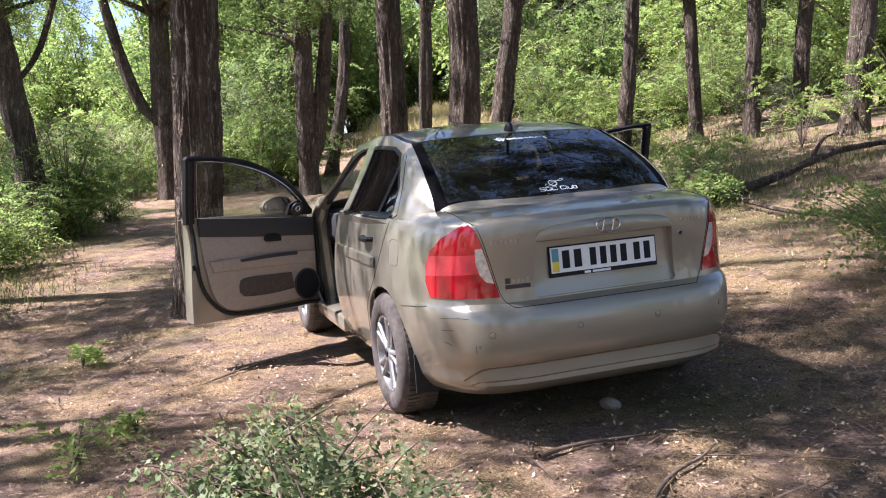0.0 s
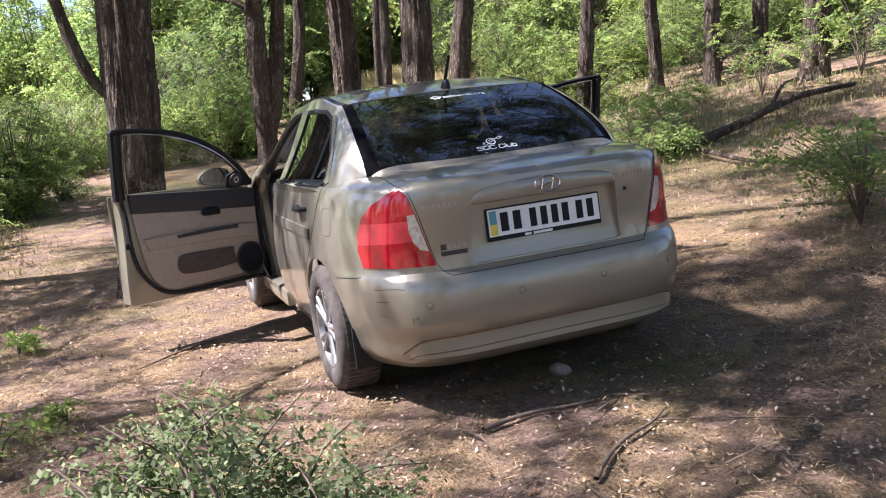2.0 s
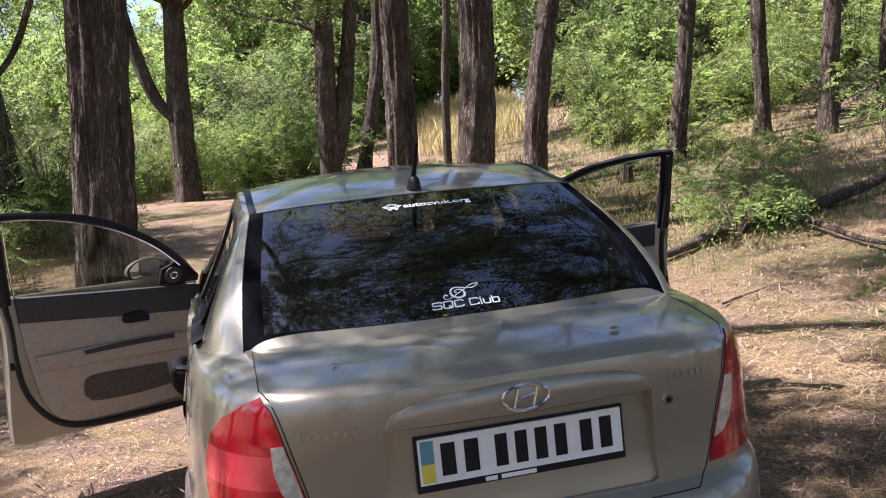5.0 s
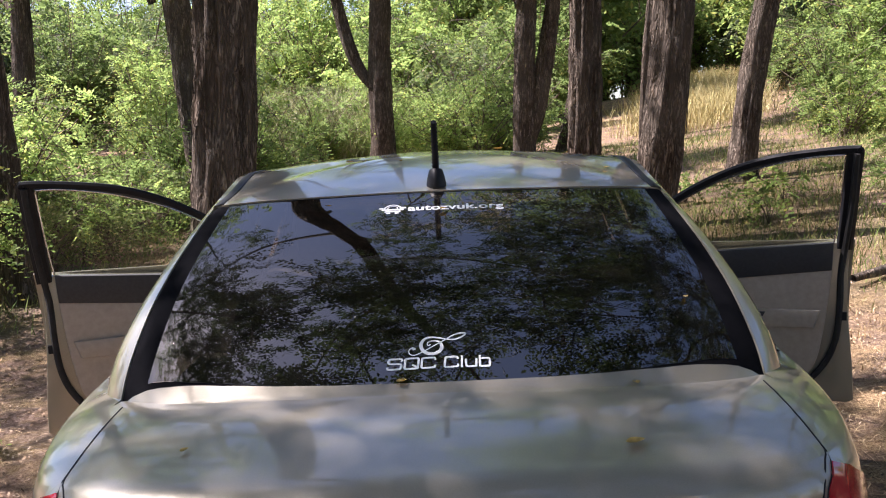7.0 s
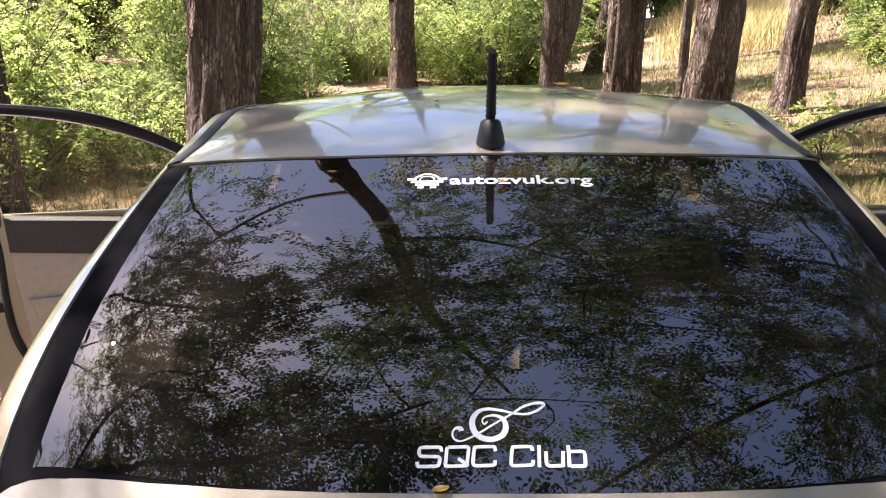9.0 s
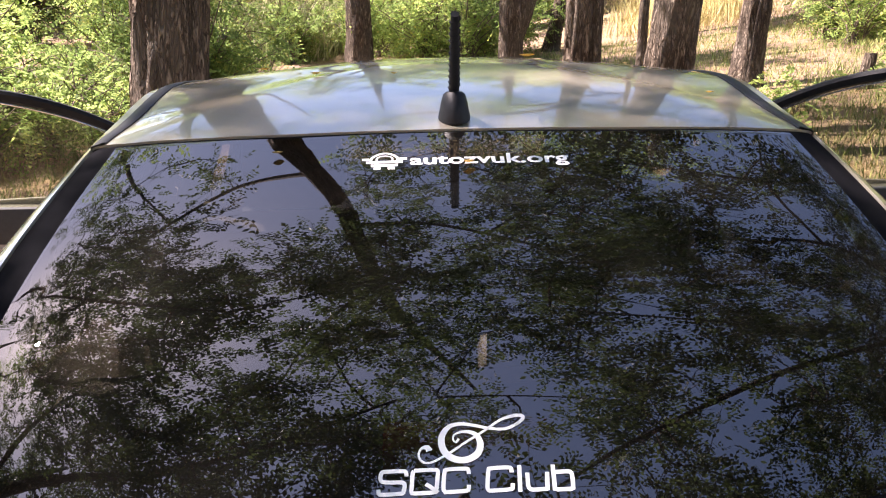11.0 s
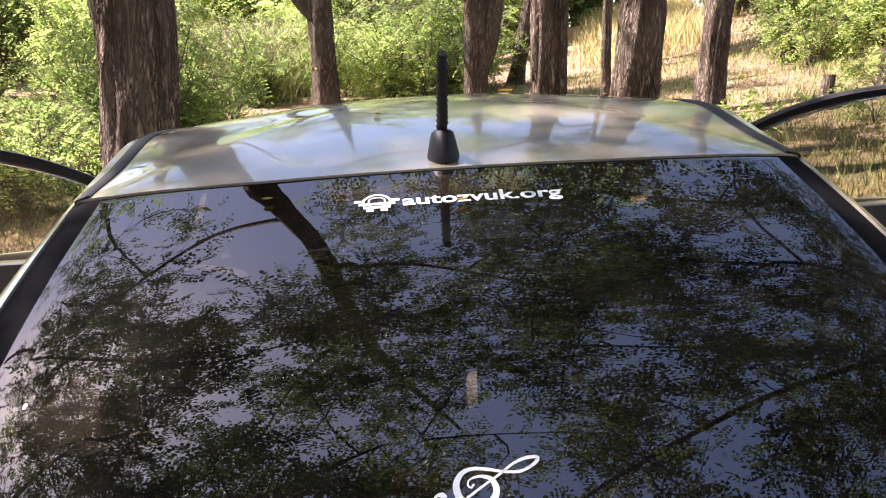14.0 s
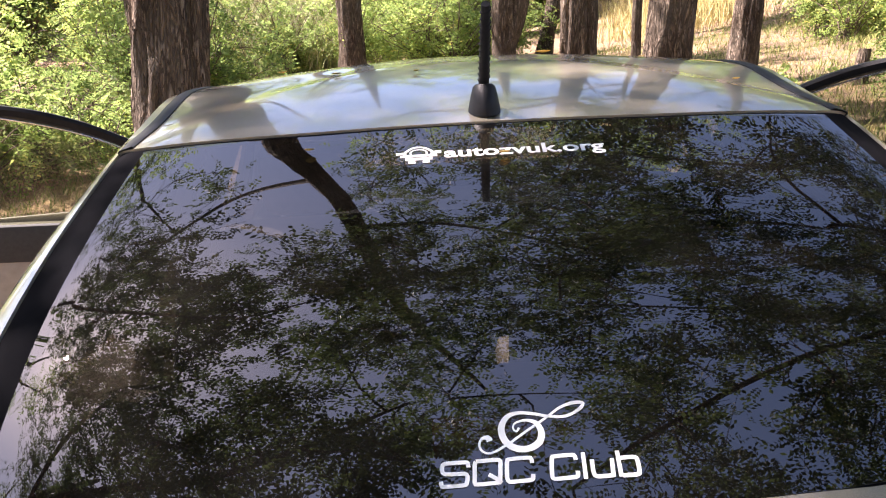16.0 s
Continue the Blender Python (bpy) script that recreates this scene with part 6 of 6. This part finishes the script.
spots = [(x, y) for x, y in zip(rng.uniform(-5.2, -2.2, 110), rng.uniform(23.4, 27.5, 110))]
tagged(new("reeds", grass_mesh("reeds", rng, tufts(rng, spots, 44, 0.30), 1.5, REED_DRY)), "tall dry grey-yellow reeds standing behind the thicket", "reeds", kind="stuff")
spots = [(x, y) for x, y in zip(rng.uniform(2.2, 9, 60), rng.uniform(5, 13, 60))]
tagged(new("hay", grass_mesh("hay", rng, tufts(rng, spots, 40, 0.35), 0.06, STRAW)), "withered straw-coloured grass on the bank", "dry grass", kind="stuff")


# ---- brush pile of cut, wilted branches ----
def brush_pile(cx, cy):
    rng = np.random.default_rng(8)
    z0 = ground_z(cx, cy)
    t = thing("brush_pile", "heap of cut branches with wilted grey-green leaves", "brush pile", pose(cx, cy, z0))
    twigs, bases, heads = [], [], []
    for k in range(92):
        a = rng.uniform(0, 2 * math.pi)
        l = rng.uniform(0.30, 0.58)
        sx, sy = rng.normal(-0.04, 0.31), rng.normal(0, 0.17)
        rise = rng.uniform(0.06, 0.56) * math.exp(-(sx / 0.6) ** 2)
        pts = [(sx - math.cos(a) * l * 0.4, sy - math.sin(a) * l * 0.35, rng.uniform(0.0, 0.10)), (sx, sy, 0.06 + rise * 0.6), (sx + math.cos(a) * l * 0.5, sy + math.sin(a) * l * 0.4, rise)]
        twigs.append(limb_arrays(pts, [0.007, 0.005, 0.002], 5, 9, k))
        line = np.array(smooth_line(pts, 24))
        m = 34
        q = line[rng.integers(4, 24, m)]
        bases.append(q + rng.normal(0, 0.03, (m, 3)) * (1, 1, 0.8))
        heads.append(rng.normal(0, 0.6, (m, 3)) + (0, 0, -0.1))
    v, f = joined(twigs)
    tagged(part("branching", quick_mesh("branching", v, f, TWIG, True), None, t), kind="stuff")
    v, f = fronds(rng, np.concatenate(bases), np.concatenate(heads), 0.060, 2, 0.029, 1.1)
    v[:, 2] = np.maximum(v[:, 2], 0.01)
    part("foliage", quick_mesh("foliage", v, f, LEAF_DRY), None, t)


brush_pile(-1.52, 3.28)


# ---- seedlings, saplings and the fallen log ----
def sapling(x, y, height, count, leaf, label, bright=True, seed=1, length=0.2, reach=0.25, side=(0.0, 0.0)):
    rng = np.random.default_rng(seed)
    t = thing("sapling", label, "sapling", pose(x, y, ground_z(x, y)), "saplings")
    wood, bases, heads = [], [], []
    for k in range(count):
        a = rng.uniform(0, 2 * math.pi)
        tip = (side[0] + reach * math.cos(a), side[1] + reach * math.sin(a), height * rng.uniform(0.55, 1.0))
        pts = [(0, 0, -0.02), (tip[0] * 0.3, tip[1] * 0.3, tip[2] * 0.6), tip]
        wood.append(limb_arrays(pts, [0.006, 0.004, 0.002], 5, 7, seed))
        line = np.array(smooth_line(pts, 12))
        m = 5
        bases.append(line[rng.integers(5, 12, m)])
        heads.append(np.array((math.cos(a), math.sin(a), 0.15)) + rng.normal(0, 0.4, (m, 3)))
    v, f = joined(wood)
    tagged(part("stem", quick_mesh("stem", v, f, TWIG, True), None, t), kind="stuff")
    v, f = fronds(rng, np.concatenate(bases), np.concatenate(heads), length, 7, leaf, 0.6)
    part("foliage", quick_mesh("foliage", v, f, LEAF_SUNLIT if bright else LEAF), None, t)


def here(x, y):
    p = CAR @ Vector((x, y, 0.2))
    return p.x, p.y


sapling(*here(-2.41, 7.0), 0.16, 5, 0.035, "small green seedling in the litter", seed=3, length=0.10, reach=0.08)
sapling(*here(-2.30, 4.75), 0.20, 4, 0.035, "fern-like green seedling beside the brush heap", seed=4, length=0.20, reach=0.12)
sapling(*here(-2.05, 5.2), 0.14, 4, 0.03, "small green seedling in the litter", seed=5, length=0.10, reach=0.10)
sapling(*here(3.2, 5.5), 0.80, 22, 0.044, "young locust sapling with large pinnate leaves on the bank", False, seed=6, length=0.32, reach=0.38, side=(-0.30, -0.1))
sapling(*here(3.6, 5.85), 0.62, 22, 0.044, "young locust sapling with large pinnate leaves on the bank", False, seed=7, length=0.30, reach=0.40)
sapling(*here(4.2, 9.8), 0.62, 26, 0.048, "bushy green sapling above the fallen branch", False, seed=9, length=0.28, reach=0.50)
sapling(*here(4.6, 10.3), 0.66, 22, 0.048, "bushy green sapling above the fallen branch", False, seed=10, length=0.26, reach=0.50)
sapling(*here(8.0, 12.2), 1.3, 18, 0.065, "bright green sapling on the hillside", seed=11, length=0.30, reach=0.7)
sapling(*here(9.2, 11.4), 1.6, 18, 0.065, "bright green sapling on the hillside", seed=12, length=0.30, reach=0.7)
sapling(*here(5.5, 11.6), 0.6, 12, 0.055, "bright green sapling on the hillside", seed=13, length=0.26, reach=0.5)
for k, (x, y) in enumerate(((3.4, 12.2), (5.2, 13.2), (6.4, 12.6), (3.1, 14.4), (6.0, 14.6), (7.2, 13.4), (4.0, 13.4))):
    sapling(x, y, 0.45, 8, 0.05, "low green herb growing in the grass", k % 2 == 0, 20 + k, 0.22, 0.35)


def fallen_branch():
    t = thing("fallen_branch", "dead grey-brown fallen branch lying against the bank", "branch", Matrix())
    def w(x, y, z):
        return (CAR @ Vector((x, y, z)))[:]
    v, f = limb_arrays([w(5.0, 10.15, 0.42), w(5.45, 10.2, 0.50), w(6.1, 10.2, 0.66), w(6.7, 10.3, 0.80), w(7.2, 10.4, 0.88), w(8.3, 10.6, 0.93)], [0.05, 0.062, 0.055, 0.05, 0.045, 0.03], 14, 50, 2)
    part("main_branch", quick_mesh("main_branch", v, f, BARK, True), None, t)
    v, f = limb_arrays([w(3.1, 9.5, 0.24), w(3.7, 9.8, 0.30), w(4.3, 10.0, 0.39), w(5.05, 10.2, 0.46)], [0.03, 0.05, 0.06, 0.055], 14, 40, 5)
    part("side_branch", quick_mesh("side_branch", v, f, BARK, True), None, t)
    v, f = limb_arrays([w(5.0, 10.2, 0.46), w(4.85, 9.4, 0.42), w(4.75, 8.7, 0.35), w(4.72, 8.1, 0.32)], [0.035, 0.03, 0.024, 0.012], 10, 30, 7)
    part("side_branch", quick_mesh("side_branch", v, f, BARK, True), None, t)
    v, f = limb_arrays([w(6.6, 10.3, 0.82), w(6.75, 10.25, 1.05), w(6.95, 10.2, 1.12)], [0.03, 0.02, 0.006], 8, 14, 9)
    part("twig", quick_mesh("twig", v, f, BARK, True), None, t)


fallen_branch()
x, y = here(5.3, 14.5)
v, f = bark_trunk([(0, 0, -0.05), (0, 0, 0.2), (0.02, 0, 0.42)], [0.07, 0.065, 0.06], 20, 16, 3.0)
st = thing("stump", "short dead stump standing on the hillside", "stump", pose(x, y, ground_z(x, y)))
part("trunk", quick_mesh("trunk", v, f, BARK, True), None, st)
bm = bmesh.new()
slab(bm, round_poly(0.02, 0.0, 0.06, 0.06, 20), lambda a, b, d: Vector((a, b, 0.418 + d)), 0.03)
part("cut_face", bm, TWIG, st)


def lying_stick(x0, y0, x1, y1, r, label):
    t = thing("stick", label, "stick", Matrix(), "sticks")
    pts = []
    for q in np.linspace(0, 1, 5):
        x, y = x0 + (x1 - x0) * q, y0 + (y1 - y0) * q + 0.03 * math.sin(q * 5)
        x, y = here(x, y)
        pts.append((x, y, ground_z(x, y) + r + 0.01))
    v, f = limb_arrays(pts, [r, r * 0.9, r * 0.8, r * 0.6, r * 0.3], 7, 20, x0)
    part("wood", quick_mesh("wood", v, f, TWIG, True), None, t)


lying_stick(-0.30, 3.20, 0.25, 3.62, 0.010, "dark dead stick lying in the litter")
lying_stick(-0.45, 3.82, 0.05, 3.84, 0.011, "dark dead stick lying in the litter")
lying_stick(0.1, 3.55, 0.85, 3.05, 0.004, "pale thin dry stalk lying in the litter")
lying_stick(2.9, 7.9, 3.4, 8.1, 0.012, "dark dead stick lying in the litter")
lying_stick(-1.2, 6.4, -1.7, 6.0, 0.008, "dark dead stick lying in the litter")
x, y = here(0.135, 4.27)
bm = bmesh.new()
bmesh.ops.create_icosphere(bm, subdivisions=3, radius=0.05)
for vtx in bm.verts:
    vtx.co *= 1 + 0.35 * noise.noise(vtx.co * 18)
    vtx.co.z *= 0.6
st = tagged(new("stone", mesh_of("stone", bm, surface("stone", (0.30, 0.24, 0.20), 0.9, 0, 0.25, 40, 0.004))), "small pale stone lying behind the car", "stone")
st.matrix_world = pose(x, y, ground_z(x, y) + 0.02)


# ---- fallen yellow leaves on the car ----
def car_leaf(x, y, turn, size):
    p = from_top(x, y, 0.001)
    t = thing("fallen_leaf", "small curled yellow leaf lying on the car", "leaf", CAR @ Matrix.Translation(p) @ pose(0, 0, 0, 0, 0, turn), "leaves on the car")
    bm = bmesh.new()
    rows = []
    for q in np.linspace(0, 1, 9):
        w = size * 0.30 * math.sin(math.pi * min(1, q * 0.96 + 0.02)) ** 0.8 + 0.0004
        rows.append([(size * (q - 0.5), w * s, 0.003 + abs(s) * w * 0.5 + 0.10 * size * (2 * q - 1) ** 2) for s in (-1, -0.5, 0, 0.5, 1)])
    grid(bm, rows)
    bmesh.ops.solidify(bm, geom=list(bm.faces), thickness=0.0006)
    part("blade", bm, FALLEN, t)


for k, (x, y, turn, size) in enumerate(((0.305, 4.12, 20, 0.042), (0.36, 4.37, 100, 0.026), (-0.075, 4.385, 30, 0.028), (-0.42, 4.16, 60, 0.022), (-0.26, 4.90, 10, 0.02), (0.015, 4.86, 200, 0.022),
                                         (0.20, 5.75, 0, 0.045), (0.42, 5.70, 80, 0.03), (-0.25, 5.35, 45, 0.028), (-0.10, 5.30, 120, 0.024), (-0.38, 5.55, 45, 0.03), (-0.05, 6.05, 10, 0.035), (0.46, 5.2, 10, 0.02), (0.50, 4.55, 70, 0.02))):
    car_leaf(x, y, turn, size * 0.8)
